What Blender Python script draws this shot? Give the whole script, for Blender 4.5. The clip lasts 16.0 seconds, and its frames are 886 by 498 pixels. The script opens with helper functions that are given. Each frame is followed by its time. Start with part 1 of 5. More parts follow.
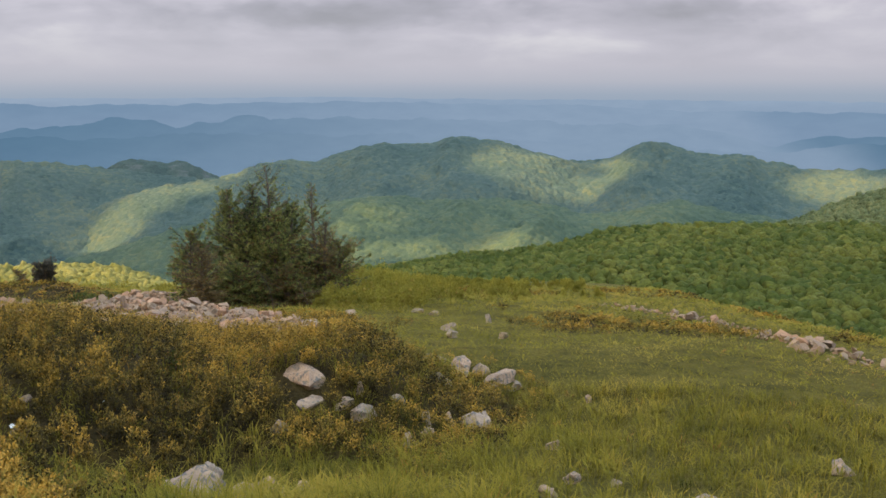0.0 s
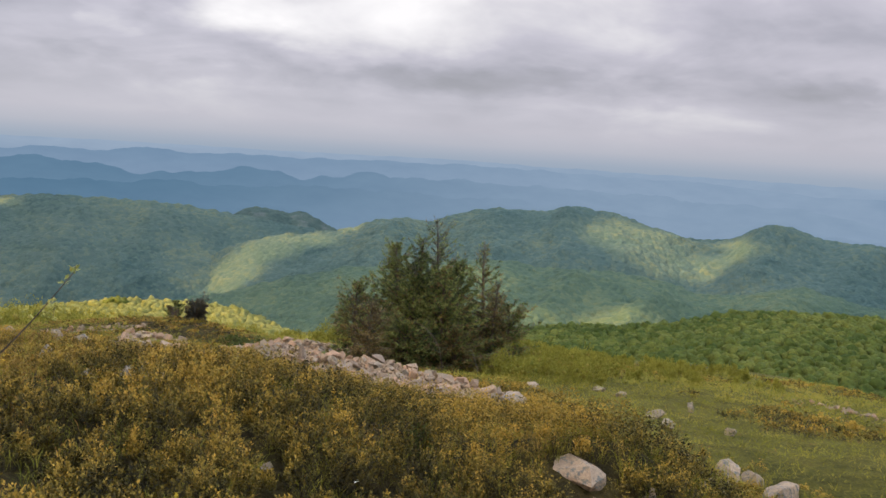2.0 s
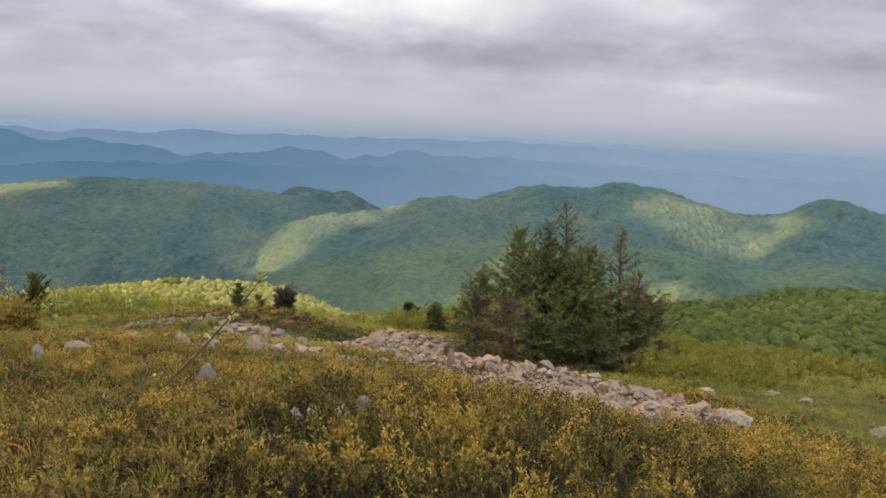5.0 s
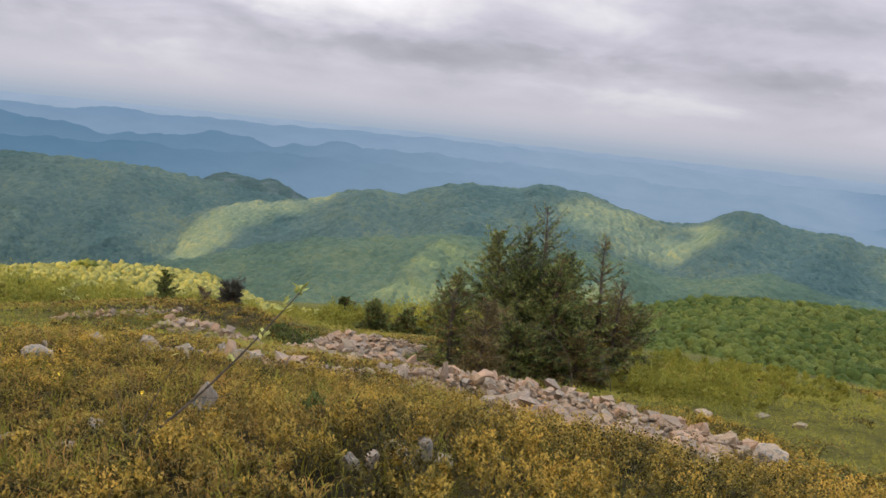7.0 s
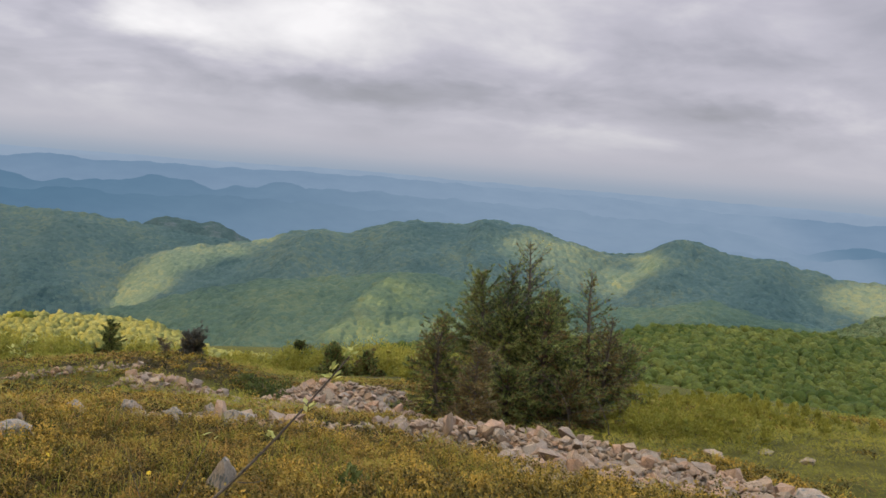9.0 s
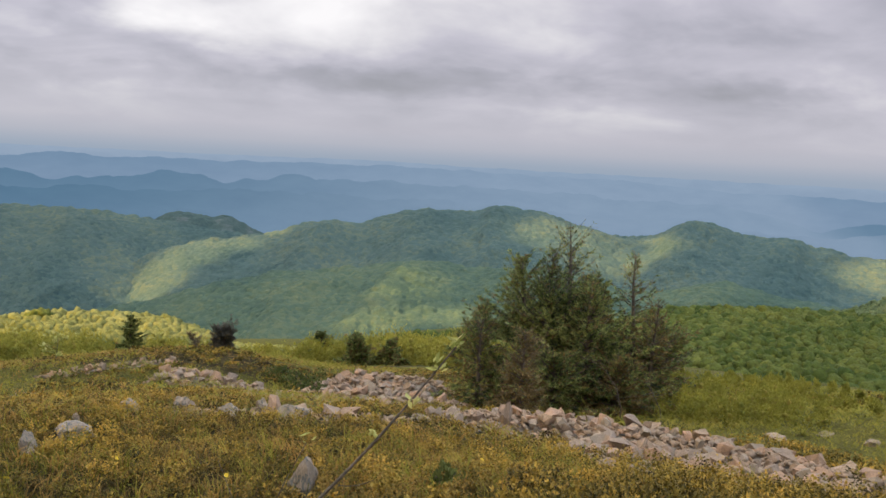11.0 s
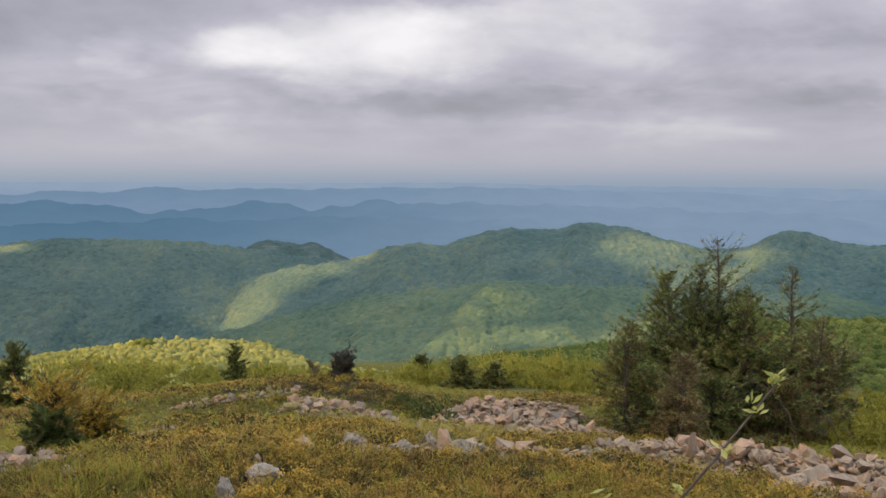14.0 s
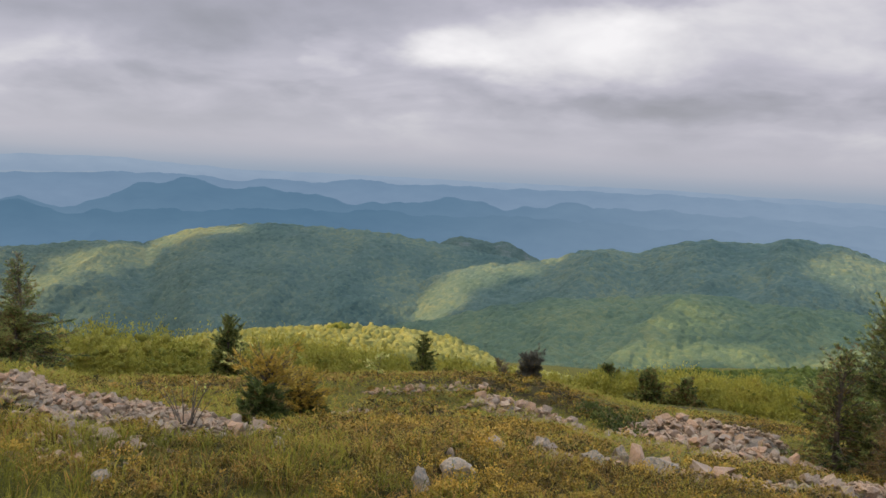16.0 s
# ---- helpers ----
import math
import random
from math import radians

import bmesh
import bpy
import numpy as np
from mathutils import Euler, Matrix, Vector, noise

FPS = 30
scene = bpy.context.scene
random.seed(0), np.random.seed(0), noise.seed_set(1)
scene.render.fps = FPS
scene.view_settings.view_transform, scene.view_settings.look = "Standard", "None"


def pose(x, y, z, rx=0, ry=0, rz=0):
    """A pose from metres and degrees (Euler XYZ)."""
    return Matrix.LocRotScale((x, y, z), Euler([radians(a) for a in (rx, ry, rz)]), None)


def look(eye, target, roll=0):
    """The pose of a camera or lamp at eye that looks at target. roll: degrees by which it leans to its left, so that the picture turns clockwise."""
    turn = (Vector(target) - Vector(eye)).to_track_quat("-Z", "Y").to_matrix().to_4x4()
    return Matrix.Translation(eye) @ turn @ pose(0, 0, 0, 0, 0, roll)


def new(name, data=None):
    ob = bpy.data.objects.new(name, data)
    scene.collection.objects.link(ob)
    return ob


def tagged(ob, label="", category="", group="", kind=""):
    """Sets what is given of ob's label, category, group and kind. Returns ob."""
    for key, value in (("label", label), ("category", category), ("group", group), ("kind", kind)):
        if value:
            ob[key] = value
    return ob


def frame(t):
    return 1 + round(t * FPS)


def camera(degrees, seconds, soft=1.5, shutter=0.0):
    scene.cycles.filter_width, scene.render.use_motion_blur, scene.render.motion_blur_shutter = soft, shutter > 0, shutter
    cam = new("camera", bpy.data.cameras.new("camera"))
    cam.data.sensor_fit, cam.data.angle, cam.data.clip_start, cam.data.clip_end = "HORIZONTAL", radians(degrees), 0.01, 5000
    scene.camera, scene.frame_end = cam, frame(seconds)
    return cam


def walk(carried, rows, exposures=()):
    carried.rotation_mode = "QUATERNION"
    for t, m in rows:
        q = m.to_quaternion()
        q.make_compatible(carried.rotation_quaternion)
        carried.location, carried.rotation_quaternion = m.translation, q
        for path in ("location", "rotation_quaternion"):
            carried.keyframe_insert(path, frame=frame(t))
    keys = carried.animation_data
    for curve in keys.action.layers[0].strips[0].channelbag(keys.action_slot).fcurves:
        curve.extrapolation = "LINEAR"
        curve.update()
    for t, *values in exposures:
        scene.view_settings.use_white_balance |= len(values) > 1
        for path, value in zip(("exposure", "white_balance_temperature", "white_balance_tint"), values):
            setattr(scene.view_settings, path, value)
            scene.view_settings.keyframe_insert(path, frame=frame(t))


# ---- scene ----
cam = camera(56.33, 16.0)
PATH = [
    (0, (0.000, 0.000, 1.750), (0.000, 1.963, 1.367), -0.00),
    (0.5, (-0.574, 0.289, 1.662), (-0.730, 2.246, 1.281), 1.10),
    (1, (-1.059, 0.562, 1.610), (-1.230, 2.520, 1.241), 3.29),
    (1.5, (-1.470, 0.824, 1.599), (-1.629, 2.794, 1.288), 3.54),
    (2, (-1.847, 1.262, 1.479), (-2.113, 3.230, 1.242), 3.39),
    (2.5, (-2.264, 1.616, 1.505), (-2.540, 3.586, 1.294), 2.61),
    (3, (-2.645, 1.847, 1.512), (-2.926, 3.815, 1.296), 2.09),
    (3.5, (-3.019, 2.213, 1.447), (-3.381, 4.164, 1.196), 2.16),
    (4, (-3.446, 2.515, 1.384), (-3.818, 4.462, 1.116), 2.41),
    (6.5, (-5.224, 3.623, 1.245), (-5.492, 5.578, 0.918), 4.96),
    (7, (-5.549, 3.881, 1.213), (-5.735, 5.850, 0.919), 5.84),
    (7.5, (-5.850, 4.040, 1.181), (-6.170, 6.000, 0.940), 5.29),
    (8, (-6.048, 4.294, 1.142), (-6.431, 6.240, 0.887), 4.58),
    (8.5, (-6.215, 4.452, 1.120), (-6.370, 6.432, 0.884), 5.24),
    (9, (-6.404, 4.499, 1.148), (-6.469, 6.488, 0.954), 4.40),
    (11.5, (-7.288, 5.098, 0.990), (-7.418, 7.081, 0.761), 1.67),
    (12, (-7.643, 5.323, 0.959), (-7.938, 7.294, 0.793), 0.81),
    (12.5, (-7.928, 5.417, 0.942), (-8.194, 7.394, 0.796), 0.25),
    (13, (-8.163, 5.465, 0.937), (-8.346, 7.451, 0.779), 0.45),
    (13.5, (-8.177, 5.483, 0.959), (-8.420, 7.461, 0.791), -0.39),
    (14, (-8.172, 5.499, 0.927), (-8.465, 7.469, 0.746), 0.27),
    (14.5, (-8.195, 5.528, 0.931), (-8.545, 7.488, 0.738), 3.26),
    (15, (-8.241, 5.511, 0.934), (-8.759, 7.434, 0.748), 3.97),
    (15.5, (-8.311, 5.478, 0.933), (-8.992, 7.348, 0.741), 3.56),
    (16, (-8.315, 5.496, 0.941), (-9.051, 7.346, 0.751), 2.85),
]
walk(cam, [(t, look(eye, target, roll)) for t, eye, target, roll in PATH], [(0.0, 0.99), (1.0, 1.07), (2.0, 1.01), (3.0, 0.95), (4.0, 1.04), (6.4, 1.00), (7.0, 1.10), (9.0, 0.92), (11.5, 0.97), (13.0, 0.88), (16.0, 0.88)])

# ---- light: broken cloud, one sun let through by gaps in an unseen cloud sheet ----
SUN_AZ, SUN_EL = radians(-118), radians(36)
SUN_DIR = Vector((math.sin(SUN_AZ) * math.cos(SUN_EL), math.cos(SUN_AZ) * math.cos(SUN_EL), math.sin(SUN_EL)))
sun = new("sun", bpy.data.lights.new("sun", "SUN"))
sun.data.energy, sun.data.angle, sun.data.color = 4.8, radians(0.9), (1.0, 0.68, 0.25)
sun.matrix_world = look(SUN_DIR * 900, (0, 0, 0))


class Nodes:
    """A node tree with short calls: add a node, set its inputs (values or sockets)."""

    def __init__(self, tree):
        self.tree = tree
        tree.nodes.clear()

    def add(self, kind, out=0, props=None, **sockets):
        n = self.tree.nodes.new(kind)
        p = props or {}
        if "operation" in p:
            n.operation = p["operation"]
        if "clamp" in p:
            n.use_clamp = p["clamp"]
        if "data_type" in p:
            n.data_type, n.blend_type = p["data_type"], p["blend_type"]
        if "feature" in p:
            n.feature = p["feature"]
        if "interpolation_type" in p:
            n.interpolation_type = p["interpolation_type"]
        if "sky_type" in p:
            n.sky_type, n.sun_disc = p["sky_type"], False
            n.sun_elevation, n.sun_rotation = p["elevation"], p["rotation"]
        for k, v in sockets.items():
            name = k.replace("_", " ")
            if name.startswith("i") and name[1:].isdigit():
                s = n.inputs[int(name[1:])]
            else:
                s = n.inputs[name]
            if isinstance(v, bpy.types.NodeSocket):
                self.tree.links.new(v, s)
            else:
                s.default_value = v
        return n.outputs[out] if len(n.outputs) else None

    def math(self, op, a, b=0.0, clamp=False):
        return self.add("ShaderNodeMath", props={"operation": op, "clamp": clamp}, i0=a, i1=b)

    def mix(self, f, a, b, blend="MIX"):
        return self.add("ShaderNodeMix", 2, {"data_type": "RGBA", "blend_type": blend}, i0=f, i6=a, i7=b)

    def ramp(self, f, stops, mode="LINEAR"):
        n = self.tree.nodes.new("ShaderNodeValToRGB")
        n.color_ramp.interpolation = mode
        e = n.color_ramp.elements
        while len(e) > 1:
            e.remove(e[-1])
        for k, (p, c) in enumerate(stops):
            q = e[0] if k == 0 else e.new(p)
            q.position = p
            q.color = (*c, 1) if len(c) == 3 else c
        self.tree.links.new(f, n.inputs[0])
        return n.outputs[0]

    def noise(self, vec, scale, detail=4.0, rough=0.55, out=0, dist=0.0):
        return self.add("ShaderNodeTexNoise", out, Vector=vec, Scale=scale, Detail=detail, Roughness=rough, Distortion=dist)

    def smooth(self, v, lo, hi, a=0.0, b=1.0):
        return self.add("ShaderNodeMapRange", props={"interpolation_type": "SMOOTHSTEP"}, i0=v, i1=lo, i2=hi, i3=a, i4=b)


def make_world():
    w = bpy.data.worlds.new("overcast")
    w.use_nodes = True
    scene.world = w
    n = Nodes(w.node_tree)
    way = n.add("ShaderNodeTexCoord", 0)
    xyz = n.tree.nodes.new("ShaderNodeSeparateXYZ")
    n.tree.links.new(way, xyz.inputs[0])
    x, y, z = xyz.outputs
    # a flat cloud deck: its lumps crowd into thin bars towards the horizon
    high = n.math("ADD", n.math("MAXIMUM", z, 0.0), 0.26)
    deck = n.add("ShaderNodeCombineXYZ", X=n.math("DIVIDE", x, high), Y=n.math("DIVIDE", y, high), Z=0.0)
    big = n.noise(deck, 0.85, 4.0, 0.45, dist=0.2)
    puff = n.noise(n.add("ShaderNodeMapping", Vector=deck, Location=(7.3, 2.1, 1.0)), 2.5, 5.0, 0.52, dist=0.3)
    cover = n.math("ADD", 0.04, n.math("ADD", n.math("MULTIPLY", big, 0.52), n.math("MULTIPLY", puff, 0.40)))
    # thin bright windows and heavy bars of the deck, as (bearing, height in degrees, half width, half height, weight)
    bearing = n.math("MULTIPLY", n.math("ARCTAN2", x, y), 57.296)
    rise = n.math("MULTIPLY", n.math("ARCSINE", z), 57.296)
    spot = n.add("ShaderNodeCombineXYZ", X=bearing, Y=rise, Z=0.0)
    rag = n.add("ShaderNodeTexNoise", 1, Vector=n.add("ShaderNodeMapping", Vector=way, Scale=(1.0, 1.0, 2.4)), Scale=8.0, Detail=4.0, Roughness=0.55)
    rag = n.add("ShaderNodeVectorMath", props={"operation": "MULTIPLY_ADD"}, i0=rag, i1=(11.0, 3.8, 0.0), i2=(-5.5, -1.9, 0.0))
    spot = n.add("ShaderNodeVectorMath", props={"operation": "ADD"}, i0=spot, i1=rag)
    for az, el, wide, tall_, weight in CLOUD_MARKS:
        d = n.add("ShaderNodeVectorMath", props={"operation": "MULTIPLY_ADD"}, i0=spot, i1=(1 / wide, 1 / tall_, 0.0), i2=(-az / wide, -el / tall_, 0.0))
        cover = n.math("ADD", cover, n.smooth(n.add("ShaderNodeVectorMath", 1, {"operation": "LENGTH"}, i0=d), 0.15, 1.5, weight, 0.0))
    cloud = n.ramp(cover, [(0.32, (0.350, 0.345, 0.390)), (0.43, (0.450, 0.438, 0.506)), (0.53, (0.585, 0.562, 0.640)), (0.63, (0.80, 0.775, 0.810)), (0.75, (1.04, 1.01, 1.02))])
    # brighter towards the zenith, as under any overcast sky
    lift = n.smooth(z, 0.26, 0.85, 1.0, 5.4)
    cloud = n.mix(1.0, cloud, n.add("ShaderNodeCombineXYZ", X=n.math("POWER", lift, 0.86), Y=lift, Z=n.math("POWER", lift, 1.10)), "MULTIPLY")
    # the blue veil over the lowlands and the pale band above it
    veil = n.ramp(n.math("ADD", n.math("MULTIPLY", z, 5.0), 0.25), [(0.10, (0.278, 0.373, 0.500)), (0.21, (0.350, 0.419, 0.528)), (0.29, (0.470, 0.490, 0.575)), (0.38, (0.535, 0.530, 0.612))])
    low = n.mix(n.smooth(z, -0.002, 0.095), veil, cloud)
    sky = n.add("ShaderNodeTexSky", props={"sky_type": "NISHITA", "elevation": SUN_EL, "rotation": -SUN_AZ % math.tau})
    clear = n.add("ShaderNodeBackground", Color=sky, Strength=0.06)
    grey = n.add("ShaderNodeBackground", Color=low, Strength=0.5)
    n.add("ShaderNodeOutputWorld", Surface=n.add("ShaderNodeMixShader", i0=0.93, i1=clear, i2=grey))


CLOUD_MARKS = [
    (-13.6, 8.8, 9.5, 2.8, 0.19), (-21.0, 7.9, 5.0, 1.5, 0.12), (4.5, 7.5, 9.0, 1.6, 0.10), (-29.0, 7.3, 1.7, 1.4, 0.08), (-38.0, 6.4, 6.0, 0.9, 0.06), (2.0, 10.5, 14.0, 1.6, 0.05), (8.0, 2.9, 7.0, 0.5, 0.05),
    (-7.0, 4.8, 12.0, 0.8, -0.11), (17.5, 4.9, 5.0, 0.7, -0.11), (-37.0, 8.9, 8.0, 1.2, -0.06), (-11.0, 12.6, 8.0, 1.2, -0.08), (-46.0, 4.8, 6.0, 0.6, -0.08), (16.0, 8.4, 7.0, 0.8, -0.06), (-27.0, 4.4, 9.0, 0.5, -0.05),
]
make_world()


# ---- materials ----
def material(name):
    m = bpy.data.materials.new(name)
    m.use_nodes = True
    return m, Nodes(m.node_tree)


def finish(n, color, rough=0.9, bump=None, strength=0.4, distance=0.02, spec=0.25, through_light=0.0):
    extra = {}
    if bump is not None:
        extra["Normal"] = n.add("ShaderNodeBump", Height=bump, Strength=strength, Distance=distance)
    s = n.add("ShaderNodeBsdfPrincipled", Base_Color=color, Roughness=rough, Specular_IOR_Level=spec, **extra)
    if through_light:
        s = n.add("ShaderNodeMixShader", i0=through_light, i1=s, i2=n.add("ShaderNodeBsdfTranslucent", Color=color))
    n.add("ShaderNodeOutputMaterial", Surface=s)


def leafy(name, stops, scale, rough=0.75, through_light=0.25, detail_scale=None, own=0.5, twig=0.0, tip_shade=0.0):
    """Foliage: every leaf or clump takes its own tone, and the tone drifts over the ground."""
    m, n = material(name)
    pos = n.add("ShaderNodeNewGeometry", 0)
    isle = n.add("ShaderNodeNewGeometry", "Random Per Island")
    drift = n.noise(pos, scale, 3.0)
    if twig:
        drift = n.math("ADD", n.math("SUBTRACT", n.math("MULTIPLY", drift, 1.3), 0.18), n.math("MULTIPLY", n.math("SUBTRACT", n.noise(pos, twig, 2.0), 0.39), 1.0))
    t = n.math("ADD", n.math("MULTIPLY", isle, own), n.math("MULTIPLY", n.math("SUBTRACT", drift, 0.25), 1.0))
    if tip_shade:
        # new growth at the tips is paler; shade below and inside is painted in too
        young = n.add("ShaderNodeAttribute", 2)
        young.node.attribute_name = "tip_shade"
        t = n.math("ADD", t, n.math("MULTIPLY", n.math("SUBTRACT", young, 0.40), tip_shade))
    c = n.ramp(t, stops)
    bump = None
    if detail_scale:
        fine = n.noise(pos, detail_scale, 5.0, 0.7)
        c = n.mix(1.0, c, n.ramp(fine, [(0.3, (0.55, 0.55, 0.55)), (0.7, (1.25, 1.25, 1.2))]), "MULTIPLY")
        bump = fine
    finish(n, c, rough, bump, 1.0, 0.6 / detail_scale if detail_scale else 0.02, 0.10, through_light)
    return m


def forest_mat(name, dark, mid, light, patch, grain, bump_d):
    """A closed forest canopy seen from far off: crowns, stands of other tone, gaps."""
    m, n = material(name)
    pos = n.add("ShaderNodeNewGeometry", 0)
    stand = n.noise(pos, patch, 5.0, 0.6)
    crowns = n.add("ShaderNodeTexVoronoi", 0, {"feature": "SMOOTH_F1"}, Vector=pos, Scale=grain, Randomness=1.0)
    tone = n.add("ShaderNodeTexVoronoi", 1, {"feature": "F1"}, Vector=pos, Scale=grain, Randomness=1.0)
    grey = n.add("ShaderNodeRGBToBW", Color=tone)
    fine = n.noise(pos, grain * 3.2, 4.0, 0.65)
    t = n.math("ADD", n.math("MULTIPLY", stand, 0.74), n.math("MULTIPLY", grey, 0.26))
    c = n.ramp(t, [(0.30, dark), (0.50, mid), (0.72, light)])
    c = n.mix(1.0, c, n.ramp(fine, [(0.3, (0.82, 0.82, 0.83)), (0.7, (1.14, 1.14, 1.12))]), "MULTIPLY")
    h = n.math("SUBTRACT", n.math("MULTIPLY", fine, 0.35), crowns)
    finish(n, c, 0.95, h, 0.9, bump_d, 0.1)
    return m


def stone_mat(name, base, warm, lichen=0.35, cover=0.58):
    m, n = material(name)
    tex = n.add("ShaderNodeTexCoord", 3)
    rnd = n.add("ShaderNodeObjectInfo", "Random")
    big = n.noise(tex, 3.0, 4.0, 0.6)
    fine = n.noise(tex, 28.0, 6.0, 0.7)
    c = n.mix(n.smooth(rnd, 0.25, 0.9), (*base, 1), (*warm, 1))
    c = n.mix(1.0, c, n.ramp(big, [(0.3, (0.72, 0.71, 0.70)), (0.7, (1.12, 1.1, 1.08))]), "MULTIPLY")
    c = n.mix(1.0, c, n.ramp(fine, [(0.3, (0.7, 0.7, 0.7)), (0.65, (1.1, 1.1, 1.1))]), "MULTIPLY")
    spots = n.noise(tex, 9.0, 3.0, 0.75)
    c = n.mix(n.math("MULTIPLY", n.smooth(spots, cover, cover + 0.10), lichen), c, (0.10, 0.10, 0.085, 1))
    finish(n, c, 0.92, n.math("ADD", big, n.math("MULTIPLY", fine, 0.4)), 0.7, 0.03)
    return m


def ground_mat():
    m, n = material("meadow_soil")
    pos = n.add("ShaderNodeNewGeometry", 0)
    plants = n.add("ShaderNodeAttribute", 2)
    plants.node.attribute_name = "heath"
    mid = n.noise(pos, 1.7, 5.0, 0.65)
    fine = n.noise(pos, 24.0, 6.0, 0.75)
    grass = n.ramp(mid, [(0.32, (0.062, 0.054, 0.010)), (0.52, (0.105, 0.092, 0.016)), (0.72, (0.152, 0.122, 0.024))])
    # dark humus, deepened to paint the shade in gaps between the shrubs
    heath = n.ramp(mid, [(0.32, (0.022, 0.016, 0.006)), (0.5, (0.046, 0.033, 0.010)), (0.72, (0.090, 0.062, 0.018))])
    c = n.mix(n.smooth(n.math("ADD", plants, n.math("MULTIPLY", n.math("SUBTRACT", mid, 0.5), 0.8)), 0.3, 0.7), grass, heath)
    c = n.mix(1.0, c, n.ramp(fine, [(0.3, (0.45, 0.45, 0.45)), (0.68, (1.35, 1.35, 1.3))]), "MULTIPLY")
    finish(n, c, 0.95, n.math("ADD", mid, fine), 1.0, 0.06, 0.1)
    return m


def haze_glow_mat(name, top, foot, z0, z1):
    """Backdrop ranges far off: they glow, with the blue air of the lowlands painted in."""
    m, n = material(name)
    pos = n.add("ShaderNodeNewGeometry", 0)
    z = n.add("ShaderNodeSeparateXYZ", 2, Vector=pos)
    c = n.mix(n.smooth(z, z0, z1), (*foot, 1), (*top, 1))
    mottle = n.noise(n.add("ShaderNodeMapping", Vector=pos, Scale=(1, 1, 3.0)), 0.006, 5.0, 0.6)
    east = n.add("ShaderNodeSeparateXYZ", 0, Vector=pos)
    # painted haze veil, fading out to the far west and far east
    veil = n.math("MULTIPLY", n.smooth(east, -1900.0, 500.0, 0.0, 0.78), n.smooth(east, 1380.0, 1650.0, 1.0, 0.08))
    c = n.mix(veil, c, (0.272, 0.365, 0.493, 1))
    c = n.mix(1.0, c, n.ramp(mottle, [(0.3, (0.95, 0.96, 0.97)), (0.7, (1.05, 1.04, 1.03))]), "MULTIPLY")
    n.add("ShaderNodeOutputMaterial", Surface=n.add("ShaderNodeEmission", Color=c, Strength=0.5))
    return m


def plain_mat(name, a, b, scale, rough=0.9, bump_d=0.01):
    m, n = material(name)
    tex = n.add("ShaderNodeTexCoord", 3)
    v = n.noise(tex, scale, 5.0, 0.65)
    finish(n, n.ramp(v, [(0.3, a), (0.7, b)]), rough, v, 0.6, bump_d)
    return m


GROUND = ground_mat()
# hill forests: the blue of the hazy air is put into these base colours
FAR_FOREST_HAZED = forest_mat("hazed_far_beech", (0.034, 0.060, 0.052), (0.059, 0.087, 0.070), (0.102, 0.115, 0.067), 0.006, 0.15, 3.0)
MID_FOREST_HAZED = forest_mat("beech_forest", (0.036, 0.061, 0.042), (0.065, 0.092, 0.054), (0.106, 0.119, 0.058), 0.008, 0.19, 2.6)
FLOOR = forest_mat("forest_floor", (0.035, 0.055, 0.016), (0.055, 0.075, 0.022), (0.08, 0.10, 0.03), 0.03, 0.5, 0.5)
# paler, bluer crowns: haze before the farther slope is put into the colour
HAZED_CROWN = leafy("hazed_beech_crowns", [(0.2, (0.091, 0.118, 0.045)), (0.5, (0.137, 0.159, 0.063)), (0.85, (0.195, 0.201, 0.078))], 0.018, 0.8, 0.25, 1.3)
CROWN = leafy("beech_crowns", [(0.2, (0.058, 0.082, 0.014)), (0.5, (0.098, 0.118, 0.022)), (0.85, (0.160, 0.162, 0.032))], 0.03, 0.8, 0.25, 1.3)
# brighter than CROWN: part of the knoll's sunshine is put into the colour
SUNLIT_CROWN = leafy("sunlit_beech_crowns", [(0.2, (0.185, 0.190, 0.055)), (0.5, (0.250, 0.250, 0.078)), (0.85, (0.320, 0.310, 0.110))], 0.03, 0.8, 0.42, 2.5)
SCRUB = leafy("beech_scrub_leaves", [(0.2, (0.182, 0.174, 0.026)), (0.5, (0.300, 0.262, 0.041)), (0.85, (0.445, 0.345, 0.067))], 0.12, 0.7, 0.35, own=0.25)
SCRUBCROWN = leafy("beech_scrub_crowns", [(0.2, (0.165, 0.165, 0.029)), (0.5, (0.262, 0.226, 0.041)), (0.85, (0.370, 0.280, 0.064))], 0.08, 0.8, 0.30, 11.0)
HEATH = leafy("bilberry_leaves", [(0.02, (0.021, 0.016, 0.004)), (0.22, (0.072, 0.053, 0.010)), (0.42, (0.166, 0.113, 0.017)), (0.62, (0.284, 0.178, 0.026)), (0.90, (0.412, 0.238, 0.037))], 0.6, 0.6, 0.12, own=0.05, twig=2.5, tip_shade=0.85)
HEATHER = leafy("rusty_heather", [(0.05, (0.025, 0.016, 0.007)), (0.25, (0.092, 0.052, 0.011)), (0.48, (0.196, 0.109, 0.023)), (0.75, (0.305, 0.161, 0.034))], 0.8, 0.7, 0.15, own=0.2, twig=5.0, tip_shade=0.42)
RUSTY = leafy("rusty_bilberry_leaves", [(0.02, (0.023, 0.019, 0.006)), (0.22, (0.073, 0.053, 0.011)), (0.42, (0.150, 0.097, 0.017)), (0.65, (0.234, 0.136, 0.024)), (0.92, (0.296, 0.194, 0.036))], 0.9, 0.6, 0.12, own=0.06, twig=2.5, tip_shade=0.80)
